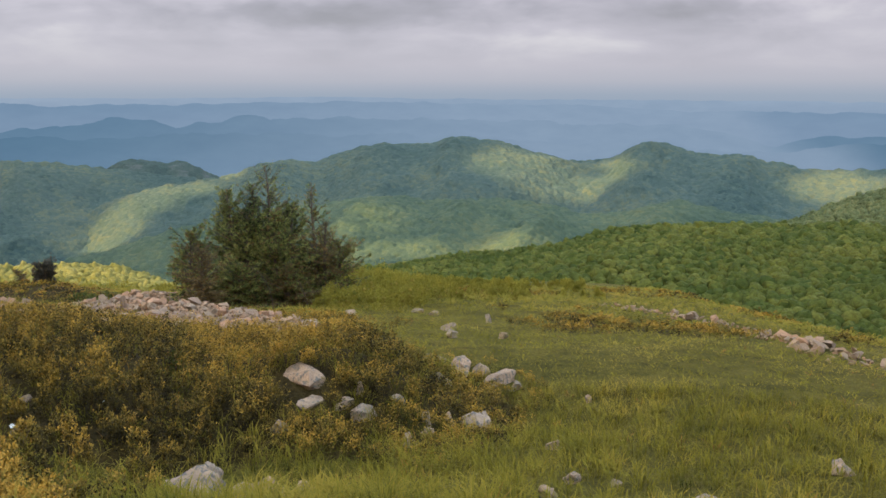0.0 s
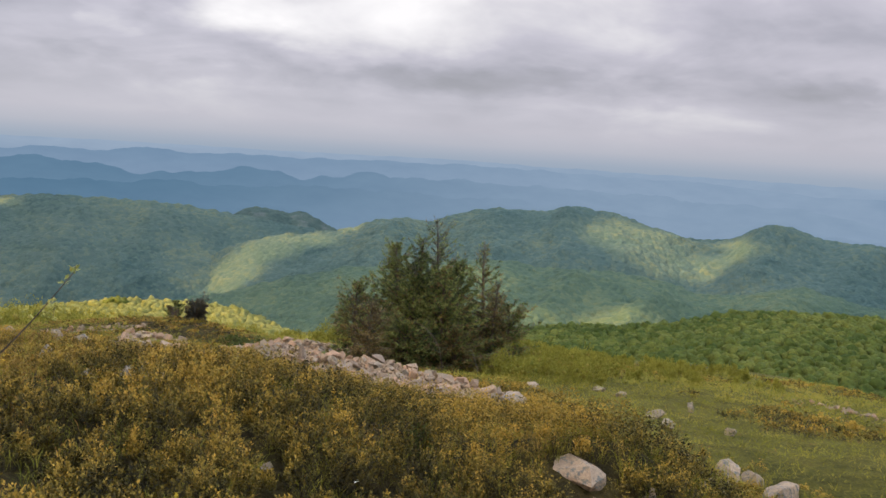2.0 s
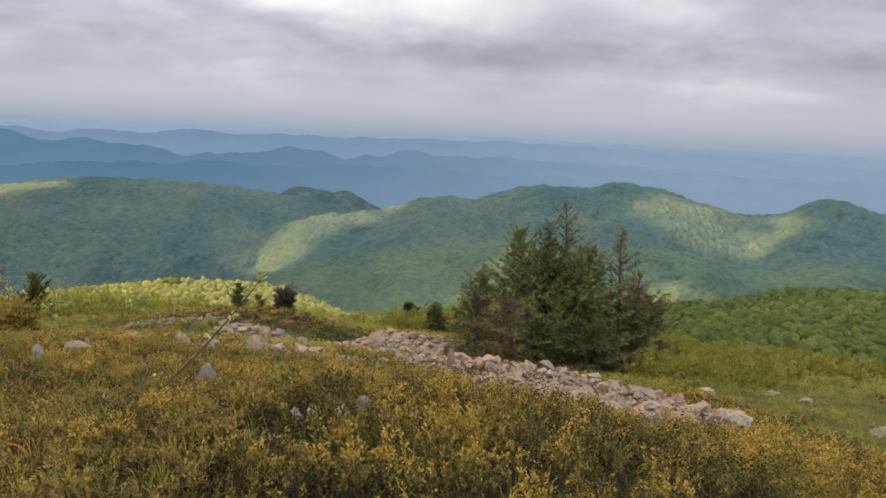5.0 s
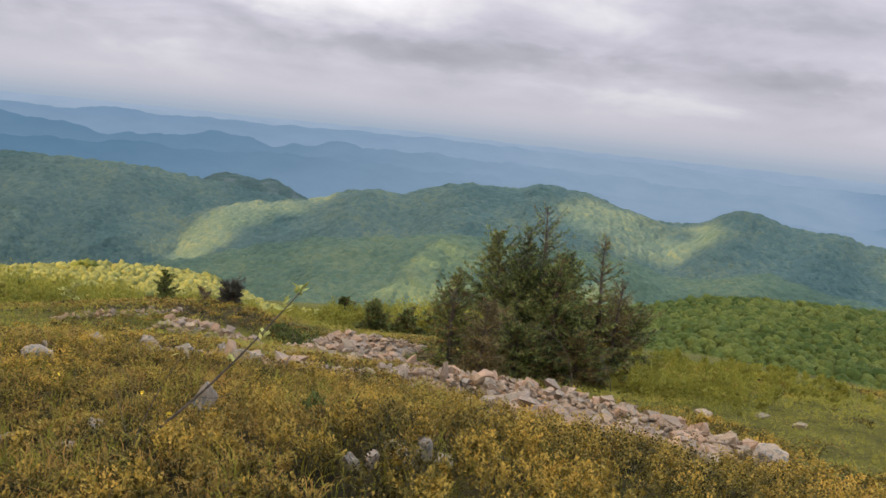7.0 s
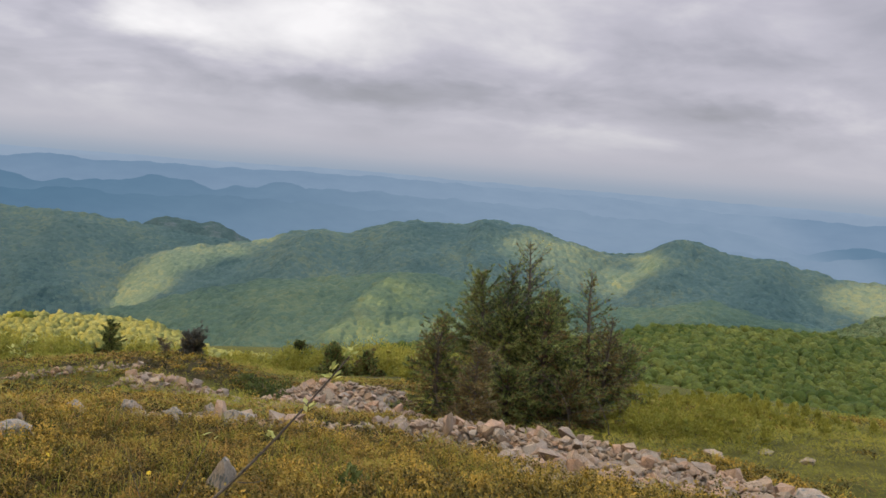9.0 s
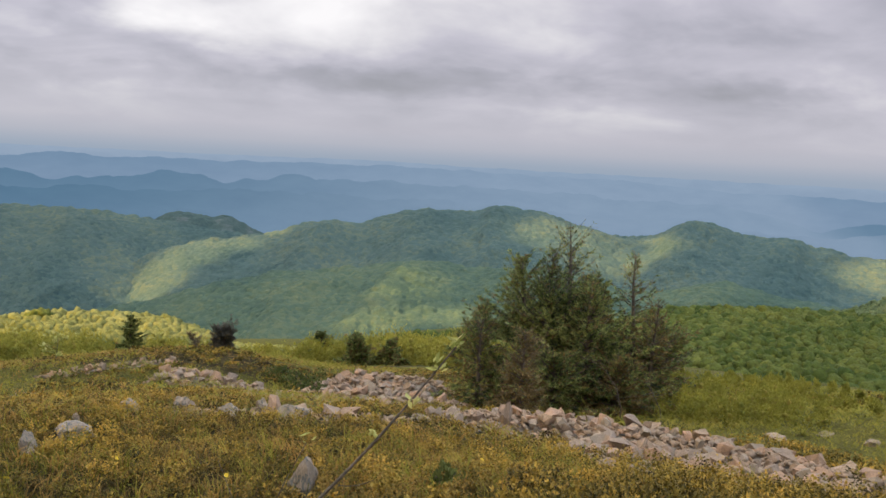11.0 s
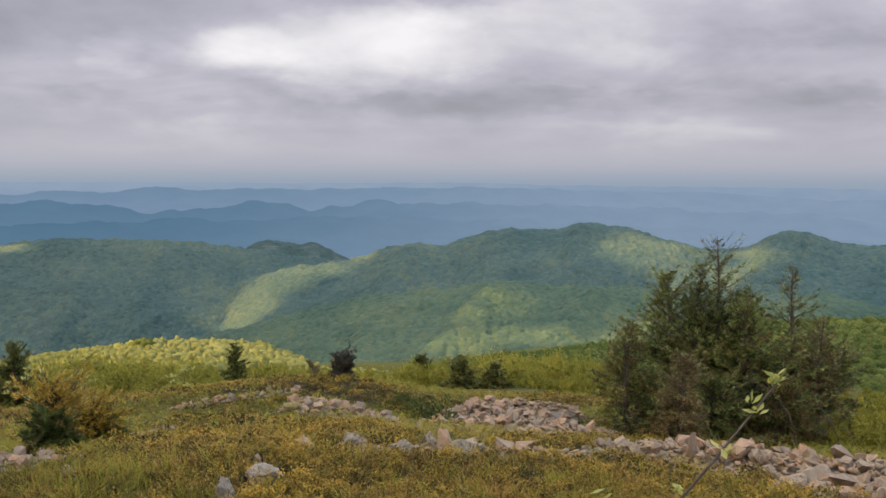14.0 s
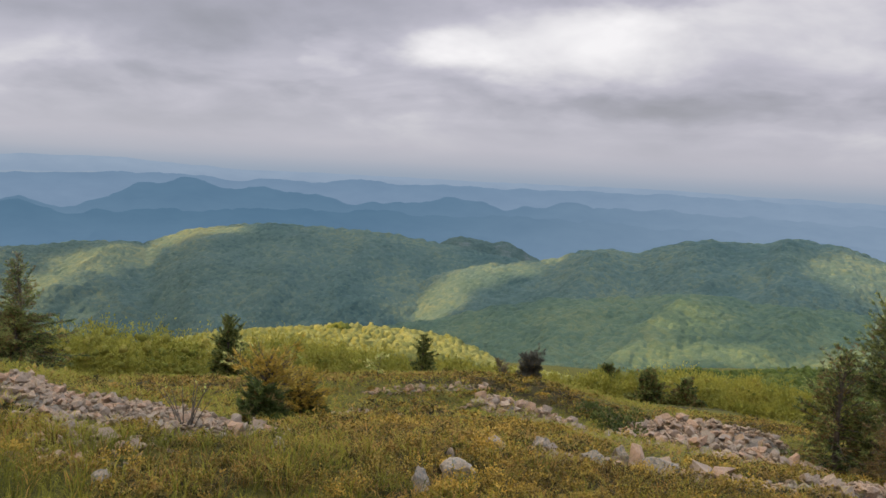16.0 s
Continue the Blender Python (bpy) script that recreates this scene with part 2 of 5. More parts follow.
GRASS = leafy("grass_blades", [(0.05, (0.029, 0.031, 0.005)), (0.26, (0.101, 0.094, 0.010)), (0.50, (0.185, 0.158, 0.017)), (0.85, (0.286, 0.214, 0.036))], 0.7, 0.75, 0.25, own=0.2, twig=2.0, tip_shade=0.28)
NEEDLE = leafy("spruce_needles", [(0.05, (0.029, 0.040, 0.014)), (0.38, (0.090, 0.110, 0.031)), (0.62, (0.178, 0.196, 0.054)), (0.9, (0.280, 0.276, 0.078))], 0.8, 0.7, 0.25, own=0.2, twig=2.5, tip_shade=0.75)
DRYNEEDLE = leafy("dry_needles", [(0.15, (0.097, 0.071, 0.025)), (0.5, (0.177, 0.119, 0.041)), (0.9, (0.268, 0.172, 0.061))], 0.8, 0.7, 0.15)
GREYTWIG = leafy("grey_dead_twigs", [(0.15, (0.045, 0.042, 0.030)), (0.5, (0.085, 0.076, 0.054)), (0.9, (0.145, 0.122, 0.086))], 0.8, 0.8, 0.1)
LARCH = leafy("golden_needles", [(0.15, (0.24, 0.170, 0.03)), (0.5, (0.38, 0.26, 0.045)), (0.9, (0.52, 0.33, 0.06))], 1.2, 0.7, 0.3)
JUNIPER = leafy("dark_bush_leaves", [(0.2, (0.045, 0.058, 0.014)), (0.5, (0.085, 0.100, 0.024)), (0.85, (0.135, 0.140, 0.036))], 1.5, 0.7, 0.2)
BARK = plain_mat("grey_bark", (0.051, 0.038, 0.025), (0.148, 0.111, 0.077), 18.0)
STONE = stone_mat("grey_limestone", (0.275, 0.208, 0.138), (0.345, 0.235, 0.142))
LICHEN = stone_mat("lichen_limestone", (0.290, 0.226, 0.156), (0.345, 0.243, 0.155), 0.85, 0.50)
PINK = stone_mat("pinkish_limestone", (0.262, 0.188, 0.126), (0.368, 0.222, 0.127), 0.28)
CHIP = leafy("limestone_chips", [(0.1, (0.150, 0.105, 0.066)), (0.5, (0.256, 0.176, 0.109)), (0.9, (0.344, 0.207, 0.119))], 2.0, 0.9, 0.0)
RUBBLE = plain_mat("stony_earth", (0.063, 0.047, 0.030), (0.252, 0.189, 0.126), 9.0, 0.95, 0.05)
LEAF = leafy("sapling_leaves", [(0.2, (0.227, 0.242, 0.050)), (0.6, (0.385, 0.364, 0.101)), (0.9, (0.512, 0.437, 0.151))], 3.0, 0.5, 0.4)
PETAL = plain_mat("yellow_petals", (0.60, 0.38, 0.02), (0.70, 0.48, 0.03), 40.0, 0.6)
WHITE = plain_mat("white_petals", (0.60, 0.60, 0.55), (0.72, 0.72, 0.66), 40.0, 0.6)
ROCK = forest_mat("crag_rock", (0.030, 0.052, 0.044), (0.050, 0.072, 0.058), (0.085, 0.095, 0.082), 0.02, 0.05, 6.0)


def cloud_mat():
    m, n = material("cloud_mask_sheet")
    tone = n.ramp(n.noise(n.add("ShaderNodeNewGeometry", 0), 0.004, 4.0), [(0.3, (0.86, 0.86, 0.88)), (0.7, (0.94, 0.94, 0.94))])
    s = n.add("ShaderNodeMixShader", i0=0.8, i1=n.add("ShaderNodeBsdfDiffuse", Color=tone), i2=n.add("ShaderNodeBsdfTranslucent", Color=tone))
    n.add("ShaderNodeOutputMaterial", Surface=s)
    return m


CLOUD = cloud_mat()


# ---- mesh helpers ----
def mesh(name, verts, faces, mats, smooth=False, index=None):
    """A mesh from arrays; faces: one array of triangles or quads."""
    verts, faces = np.asarray(verts, np.float32), np.asarray(faces, np.int32)
    me = bpy.data.meshes.new(name)
    k = faces.shape[1]
    me.vertices.add(len(verts))
    me.vertices.foreach_set("co", verts.ravel())
    me.loops.add(faces.size)
    me.loops.foreach_set("vertex_index", faces.ravel())
    me.polygons.add(len(faces))
    me.polygons.foreach_set("loop_start", np.arange(0, faces.size, k, dtype=np.int32))
    if smooth:
        me.polygons.foreach_set("use_smooth", np.ones(len(faces), bool))
    for m in mats if isinstance(mats, (list, tuple)) else [mats]:
        me.materials.append(m)
    if index is not None:
        me.polygons.foreach_set("material_index", np.asarray(index, np.int32))
    me.update(calc_edges=True)
    me.validate()
    return me


def grid_faces(rows, cols):
    a = (np.arange(rows - 1)[:, None] * cols + np.arange(cols - 1)).ravel()
    return np.stack([a, a + 1, a + cols + 1, a + cols], -1)


def child(ob, parent):
    ob.parent = parent
    return ob


def part(name, me, parent, label=""):
    ob = child(new(name, me), parent)
    return tagged(ob, label=label) if label else ob


def hashed(i, j, seed):
    h = np.sin(i * 127.1 + j * 311.7 + seed * 74.7) * 43758.5453
    return h - np.floor(h)


def value_noise(x, y, seed=0):
    i, j = np.floor(x), np.floor(y)
    u, v = x - i, y - j
    u, v = u * u * (3 - 2 * u), v * v * (3 - 2 * v)
    a, b = hashed(i, j, seed), hashed(i + 1, j, seed)
    c, d = hashed(i, j + 1, seed), hashed(i + 1, j + 1, seed)
    return a + (b - a) * u + (c - a) * v + (a - b - c + d) * u * v


def fbm(x, y, octaves=4, seed=0):
    s, amp, tot = 0.0, 1.0, 0.0
    for k in range(octaves):
        s = s + amp * value_noise(x * 2**k, y * 2**k, seed + k * 13)
        tot += amp
        amp *= 0.5
    return s / tot


def crowns(x, y, size, seed=0):
    """Rounded tree crowns over a plan: 1 at a crown's middle, 0 between crowns."""
    gx, gy = x / size, y / size
    i, j = np.floor(gx), np.floor(gy)
    best = np.full(np.shape(gx), 9.0)
    for di in (-1, 0, 1):
        for dj in (-1, 0, 1):
            a, b = i + di, j + dj
            px, py = a + 0.15 + 0.7 * hashed(a, b, seed), b + 0.15 + 0.7 * hashed(a, b, seed + 5)
            best = np.minimum(best, (gx - px) ** 2 + (gy - py) ** 2)
    return np.sqrt(np.clip(1 - best / 0.75, 0, 1))


def smoothstep(v, lo, hi):
    t = np.clip((v - lo) / (hi - lo), 0, 1)
    return t * t * (3 - 2 * t)


def bell(x, y, cx, cy, r):
    return np.exp(-((x - cx) ** 2 + (y - cy) ** 2) / (r * r))


# ---- the ground: a mountain shoulder that falls away to the valleys ----
def meadow(x, y):
    x, y = np.asarray(x, float), np.asarray(y, float)
    z = 0.107 - 0.0369 * x - 0.1838 * y - 0.00043 * x * x + 0.00115 * x * y - 0.00049 * y * y
    # the bilberry hump, the hollow before it, the knolls and the trench by the old diggings
    z = z + 0.48 * bell(x, y, -6.3, 9.8, 2.1) + 0.48 * bell(x, y, -1.2, 9.0, 1.1) + 0.2 * bell(x, y, -11.0, 13.5, 3.5)
    z = z - 0.45 * np.exp(-(((x + 1.2) / 3.2) ** 2) - ((y - 6.7) / 1.7) ** 2) - 0.25 * bell(x, y, 0.9, 8.4, 1.3)
    z = z - 0.24 * bell(x, y, -2.2, 5.9, 1.5) - 0.24 * bell(x, y, 0.5, 9.4, 1.5) - 0.1 * bell(x, y, -0.3, 15.0, 3.0)
    z = z + 0.6 * bell(x, y, -15.2, 29.5, 3.6) - 0.6 * bell(x, y, -18.5, 20.0, 5.0)
    z = z - 0.55 * bell(x, y, -11.5, 26.0, 4.0) - 0.45 * bell(x, y, -9.0, 27.5, 3.5)
    # behind the diggings the shoulder falls away to the west
    far = smoothstep(np.hypot(x + 8.3, y - 5.5), 15, 28)
    z = z - 0.105 * np.maximum(0, -x - 0.62 * y - 1) * far - 1.2 * bell(x, y, -36, 54, 21) - 0.2 * bell(x, y, -5.5, 20.5, 3.6)
    z = z + 0.10 * (fbm(x / 1.9, y / 1.9, 3, 3) - 0.5) + 0.35 * (fbm(x / 9.0, y / 9.0, 2, 8) - 0.5)
    return z


def land(x, y):
    """The whole sheet: meadow, rims, slopes and valley floor out to the horizon."""
    x, y = np.asarray(x, float), np.asarray(y, float)
    near = meadow(np.clip(x, -90, 40), np.clip(y, -30, 110))
    rim = np.maximum(0, x - (7.6 + 0.05 * (y - 15) + 0.9 * (fbm(y / 5, x * 0, 2, 4) - 0.5)))
    near = near - 0.42 * rim + 0.42 * 1.2 * (1 - np.exp(-rim / 1.2))
    r = np.hypot(x + 5, y - 5)
    down = 900 * smoothstep(r, 85, 2600) + 0.30 * np.maximum(0, r - 95) * (1 - smoothstep(r, 300, 600))
    z = near - down
    return np.maximum(z, -900 + 40 * fbm(x / 400, y / 400, 3, 2))


def heath_share(x, y):
    """1 where bilberry and heather rule, 0 where it is grass."""
    v = fbm(x / 3.2, y / 3.2, 3, 31) + 0.40 * np.exp(-(((x + 4.5) / 5.5) ** 2) - ((y - 9.5) / 3.6) ** 2)
    v = v + 0.12 * smoothstep(-x, 6.5, 8.5) + 0.2 * bell(x, y, -0.6, 8.6, 1.3) + 0.05 * bell(x, y, 3.6, 13.0, 2.2)
    v = v - 0.30 * smoothstep(x, 0.2, 2.2) * (1 - 0.6 * smoothstep(y, 11, 15)) - 0.2 * (1 - smoothstep(y, 5.0, 6.0)) * smoothstep(x, -2.4, -1.2)
    v = v - 0.08 * smoothstep(x, 1.0, 3.0) + 0.04 * bell(x, y, 1.0, 17.0, 4.5) - 0.10 * smoothstep(-x, 8.5, 11.0)
    return smoothstep(v, 0.40, 0.63)


def build_ground():
    na, nr = 300, 230
    ang = np.linspace(0, math.tau, na, endpoint=False)
    rad = np.concatenate([[0.02], np.geomspace(0.4, 4950, nr - 1)])
    r, a = np.meshgrid(rad, ang, indexing="ij")
    x, y = -5 + r * np.sin(a), 8 + r * np.cos(a)
    v = np.stack([x, y, land(x, y)], -1).reshape(-1, 3)
    i = (np.arange(nr - 1)[:, None] * na + np.arange(na)).ravel()
    j = (np.arange(nr - 1)[:, None] * na + (np.arange(na) + 1) % na).ravel()
    f = np.stack([i, i + na, j + na, j], -1)
    me = mesh("ground", v, f, GROUND, True)
    me.attributes.new("heath", "FLOAT", "POINT").data.foreach_set("value", np.where(r > 70, 0.3, heath_share(x, y)).astype(np.float32).ravel())
    ob = new("ground", me)
    tagged(ob, "sloping mountain meadow of brown heath and green grass", "ground", kind="structure")


build_ground()

# ---- hills: crest lines as (degrees to the right of north, degrees above level) from the middle of the walk ----
EYE = np.array([-5.0, 3.3, 1.2])


def hill(name, label, crest, dist, front, slope, mat, step, crown, gully, seed, back=120.0, ease=0.35, jag=1.5, wave=28.0, spurs=()):
    """A ridge: its crest line, a wooded front with spurs and gullies, and a short back."""
    az, el = np.array([c[0] for c in crest]), np.array([c[1] for c in crest])
    n = int(radians(az[-1] - az[0]) * dist / step)
    a = np.linspace(az[0], az[-1], n)
    e = np.interp(a, az, el)
    k = np.exp(-np.linspace(-2, 2, 9) ** 2)
    m = max(1, int(0.25 / ((az[-1] - az[0]) / n)))
    e = np.convolve(np.pad(e, 4 * m, mode="edge"), np.repeat(k, m) / (k.sum() * m), "same")[4 * m:-4 * m] if m < 40 else e
    d = np.concatenate([-np.geomspace(back, step, 12), np.arange(0, front, step)])
    dd, aa = np.meshgrid(d, np.radians(a), indexing="ij")
    ee = np.broadcast_to(np.radians(e), dd.shape)
    x0, y0 = EYE[0] + dist * np.sin(aa), EYE[1] + dist * np.cos(aa)
    f = np.maximum(dd, 0)
    # spurs run down the front, bending as they go
    u = aa * dist / 260.0
    ridge = 1 - np.abs(2 * fbm(u + 0.5 * fbm(f / 160, u, 2, seed + 3) + f / 420, f / 500.0, 3, seed) - 1) ** 0.8
    grow = smoothstep(f, 5, 260)
    rr = dist - dd + gully * 0.5 * (0.5 - ridge) * grow * 2
    x, y = EYE[0] + rr * np.sin(aa), EYE[1] + rr * np.cos(aa)
    z = EYE[2] + dist * np.tan(ee) - crown * 0.6 + jag * (fbm(aa * dist / wave, aa * 0, 3, seed + 6) - 0.5) * 2
    z = z - slope * np.where(f < 60, ease * f + (1 - ease) * f * f / 120, f - 60 * (1 - ease) + (1 - ease) * 30 - 0)
    z = z + gully * (ridge - 0.55) * grow
    # single spurs: (bearing and depth of the top, of the foot, half width, height)
    for a0, f0, a1, f1, wide, lift in spurs:
        k = np.clip((f - f0) / (f1 - f0), 0, 1)
        off = (aa - np.radians(a0 + (a1 - a0) * k)) * dist + 9 * (fbm(f / 40, aa * 30, 2, seed + 9) - 0.5)
        z = z + lift * np.exp(-np.abs(off / wide) ** 1.5) * smoothstep(f, f0, f0 + 45) * (1 - smoothstep(f, f1, f1 + 120))
    z = z - 0.5 * np.maximum(-dd, 0)
    z = z + crown * crowns(x, y, crown * 1.6, seed) * (0.6 + 0.8 * fbm(x / 15, y / 15, 2, 3))
    ob = new(name, mesh(name, np.stack([x, y, z], -1).reshape(-1, 3), grid_faces(*dd.shape)[:, ::-1], mat, True))
    return tagged(ob, label, "hill", kind="structure")


LEFT = [(-80, -6.6), (-62, -6.3), (-50, -6.03), (-46.5, -5.77), (-42.5, -5.57), (-41.6, -5.75), (-39, -4.83), (-36.5, -4.46), (-33.9, -4.2), (-30.5, -4.35), (-26.6, -4.5), (-22.7, -5.0), (-19, -5.6), (-14.6, -6.2), (-10, -7)]
MAIN = [(-28, -12.4), (-26.2, -10.5), (-25.5, -9.6), (-24.4, -8.55), (-22.5, -7.47), (-20.6, -6.76), (-18.8, -6.42), (-17.2, -6.25), (-14.9, -5.92), (-13.4, -5.56), (-12, -5.05), (-10.7, -4.86), (-8.3, -4.96), (-6.4, -4.22), (-3.6, -3.72), (-2.3, -3.83), (-0.4, -3.83), (0.4, -3.36), (1.4, -3.32), (4.5, -3.68), (6.3, -4.36), (9.6, -5.0), (11.8, -4.65), (13.2, -3.88), (14.4, -3.57), (15.9, -3.83), (17.2, -4.34), (20.4, -4.32), (21.8, -4.8), (22.4, -4.62), (23.5, -5.1), (28, -5.0), (40, -5.0), (60, -5.6)]
MIDDLE = [(-29, -12.2), (-25.2, -10.9), (-21.5, -10.14), (-16.5, -8.91), (-14.2, -8.53), (-11.1, -8.32), (-9.1, -8.05), (-7.2, -7.77), (-5.6, -7.57), (-4.0, -7.34), (-2.5, -7.5), (-0.9, -7.72), (0.9, -7.68), (2.9, -7.58), (4.9, -7.6), (7.2, -7.92), (9.6, -8.46), (11.1, -8.57), (12.6, -8.37), (14.5, -7.77), (16.3, -7.48), (18.5, -7.76), (20.6, -8.18), (23.4, -8.45), (28, -8.6), (45, -8.8), (60, -9)]
CRAG = [(-24, -6.5), (-22.3, -5.26), (-21.4, -4.75), (-20.6, -4.55), (-19.4, -4.7), (-18.4, -4.91), (-17.9, -4.7), (-17.5, -4.63), (-16.8, -5.0), (-15.4, -5.71), (-14, -6.5)]
hill("hill_left", "broad forested hill in cloud shade", LEFT, 1700, 560, 0.42, FAR_FOREST_HAZED, 5.0, 8.0, 34.0, 11, spurs=[(-42.6, 30, -48.5, 260, 55, 20), (-37, 40, -38.5, 300, 60, 16), (-31, 40, -33, 300, 50, 14), (-26, 30, -29, 280, 50, 14)])
hill("hill_main", "long forested ridge with rounded tops", MAIN, 1500, 480, 0.42, FAR_FOREST_HAZED, 4.6, 8.0, 26.0, 23, spurs=[(-10.7, 20, -13.5, 220, 45, 16), (-3.6, 20, -6.0, 220, 45, 16), (1.0, 20, -0.5, 220, 40, 14), (8.0, 10, 5.0, 200, 60, 14), (14.4, 10, 11.5, 220, 45, 18), (20.4, 20, 17.0, 220, 50, 16)])
hill("hill_middle", "lower wooded ridge with side spurs", MIDDLE, 1000, 330, 0.30, MID_FOREST_HAZED, 3.2, 6.5, 24.0, 37, spurs=[(-4.2, 20, -9.5, 190, 30, 13), (2.9, 10, -1.5, 200, 26, 13), (8.5, 30, 4.0, 220, 30, 14), (-11.0, 20, -15.5, 200, 30, 12), (16.3, 30, 13.0, 180, 34, 12)])
hill("hill_crag", "dark rocky summit behind the ridge", CRAG, 2300, 300, 0.5, ROCK, 6.0, 7.0, 16.0, 41, jag=5.0, wave=45.0)

NEARBLUE = [(-80, -3.2), (-60, -3.3), (-50, -3.1), (-48.8, -2.99), (-46.9, -3.6), (-43.9, -2.84), (-42.2, -2.05), (-39.1, -1.4), (-35.8, -2.0), (-34.4, -1.7), (-30.2, -2.1), (-28, -2.69), (-26.1, -2.39), (-23.9, -2.43), (-20.5, -1.8), (-17.1, -2.5), (-13.4, -1.97), (-9.4, -2.13), (-6.3, -1.9), (-3.6, -2.27), (2, -2.1), (8, -2.3), (15.7, -2.5), (22, -3.7), (23.3, -3.15), (24.9, -2.83), (26.2, -3.2), (28, -3.03), (40, -2.6), (60, -3)]
FARBLUE = [(-80, -1.0), (-60, -1.1), (-50, -1.5), (-44.8, -1.2), (-39.1, -1.05), (-35.8, -1.5), (-34.4, -1.2), (-30.2, -1.3), (-28.3, -0.98), (-25.2, -1.15), (-21.3, -1.02), (-18.7, -1.15), (-14.5, -0.99), (-10.1, -0.93), (-3.2, -0.95), (3, -1.1), (8.7, -1.15), (16, -1.5), (28, -1.6), (60, -1.4)]
FADING = [(-80, -0.4), (-50, -0.35), (-44.8, -0.15), (-41.5, -0.3), (-36.6, -0.6), (-29, -0.65), (-21, -0.7), (-10, -0.62), (6, -0.8), (30, -0.9), (60, -0.8)]
def blue(z, el_hi, dist):
    return EYE[2] + dist * math.tan(radians(z)), EYE[2] + dist * math.tan(radians(el_hi))
hill("backdrop_near_range", "blue mountain range far beyond the ridge", NEARBLUE, 4000, 500, 0.5, haze_glow_mat("blue_range", (0.117, 0.214, 0.327), (0.165, 0.269, 0.391), *blue(-5.2, -2.0, 4000)), 17.0, 5.0, 50.0, 51, jag=19, wave=95)
INNER = [(-80, -4.2), (-60, -4.0), (-52, -3.3), (-49, -3.15), (-46.8, -3.8), (-43, -3.7), (-38, -3.4), (-33, -3.1), (-28.5, -3.2), (-25, -3.05), (-21, -3.3), (-16, -3.0), (-12, -2.9), (-8, -3.1), (-3, -3.2), (6, -3.5), (15, -3.9), (22, -4.2), (24, -3.9), (26.5, -3.35), (30, -3.2), (40, -3.5), (60, -4)]
hill("backdrop_inner_range", "deep blue wooded range beyond the ridge", INNER, 3500, 400, 0.5, haze_glow_mat("deep_blue_range", (0.100, 0.194, 0.299), (0.144, 0.245, 0.365), *blue(-6.5, -3.0, 3500)), 16.0, 5.0, 50.0, 47, jag=19, wave=85)
hill("backdrop_far_range", "pale blue mountain range near the horizon", FARBLUE, 4400, 400, 0.5, haze_glow_mat("pale_range", (0.184, 0.283, 0.414), (0.208, 0.304, 0.438), *blue(-2.6, -1.0, 4400)), 18.0, 4.0, 24.0, 61, jag=10, wave=90)
hill("backdrop_last_range", "faint mountain range, haze put into its glowing colour", FADING, 4700, 200, 0.5, haze_glow_mat("faint_range", (0.309, 0.398, 0.524), (0.268, 0.359, 0.489), *blue(-1.6, -0.4, 4700)), 20.0, 2.0, 14.0, 71, jag=7, wave=100)


# hill patches to light: gaps are placed for them, as (bearing, height, two half sizes)
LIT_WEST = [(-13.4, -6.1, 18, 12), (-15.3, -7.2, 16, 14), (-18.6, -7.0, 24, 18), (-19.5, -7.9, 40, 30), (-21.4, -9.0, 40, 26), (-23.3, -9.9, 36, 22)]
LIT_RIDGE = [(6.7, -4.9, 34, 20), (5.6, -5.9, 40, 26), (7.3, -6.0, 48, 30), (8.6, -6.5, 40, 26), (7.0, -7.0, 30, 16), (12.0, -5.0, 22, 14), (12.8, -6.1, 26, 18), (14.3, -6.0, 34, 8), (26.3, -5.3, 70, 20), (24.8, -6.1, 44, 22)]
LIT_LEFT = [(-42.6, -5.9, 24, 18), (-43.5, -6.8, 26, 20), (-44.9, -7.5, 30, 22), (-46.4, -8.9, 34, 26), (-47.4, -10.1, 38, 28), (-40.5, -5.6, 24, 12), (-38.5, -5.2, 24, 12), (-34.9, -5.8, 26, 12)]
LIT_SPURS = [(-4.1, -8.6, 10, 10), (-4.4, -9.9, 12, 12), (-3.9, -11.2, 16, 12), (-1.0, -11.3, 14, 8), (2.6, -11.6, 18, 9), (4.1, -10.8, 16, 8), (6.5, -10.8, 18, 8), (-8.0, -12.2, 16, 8)]


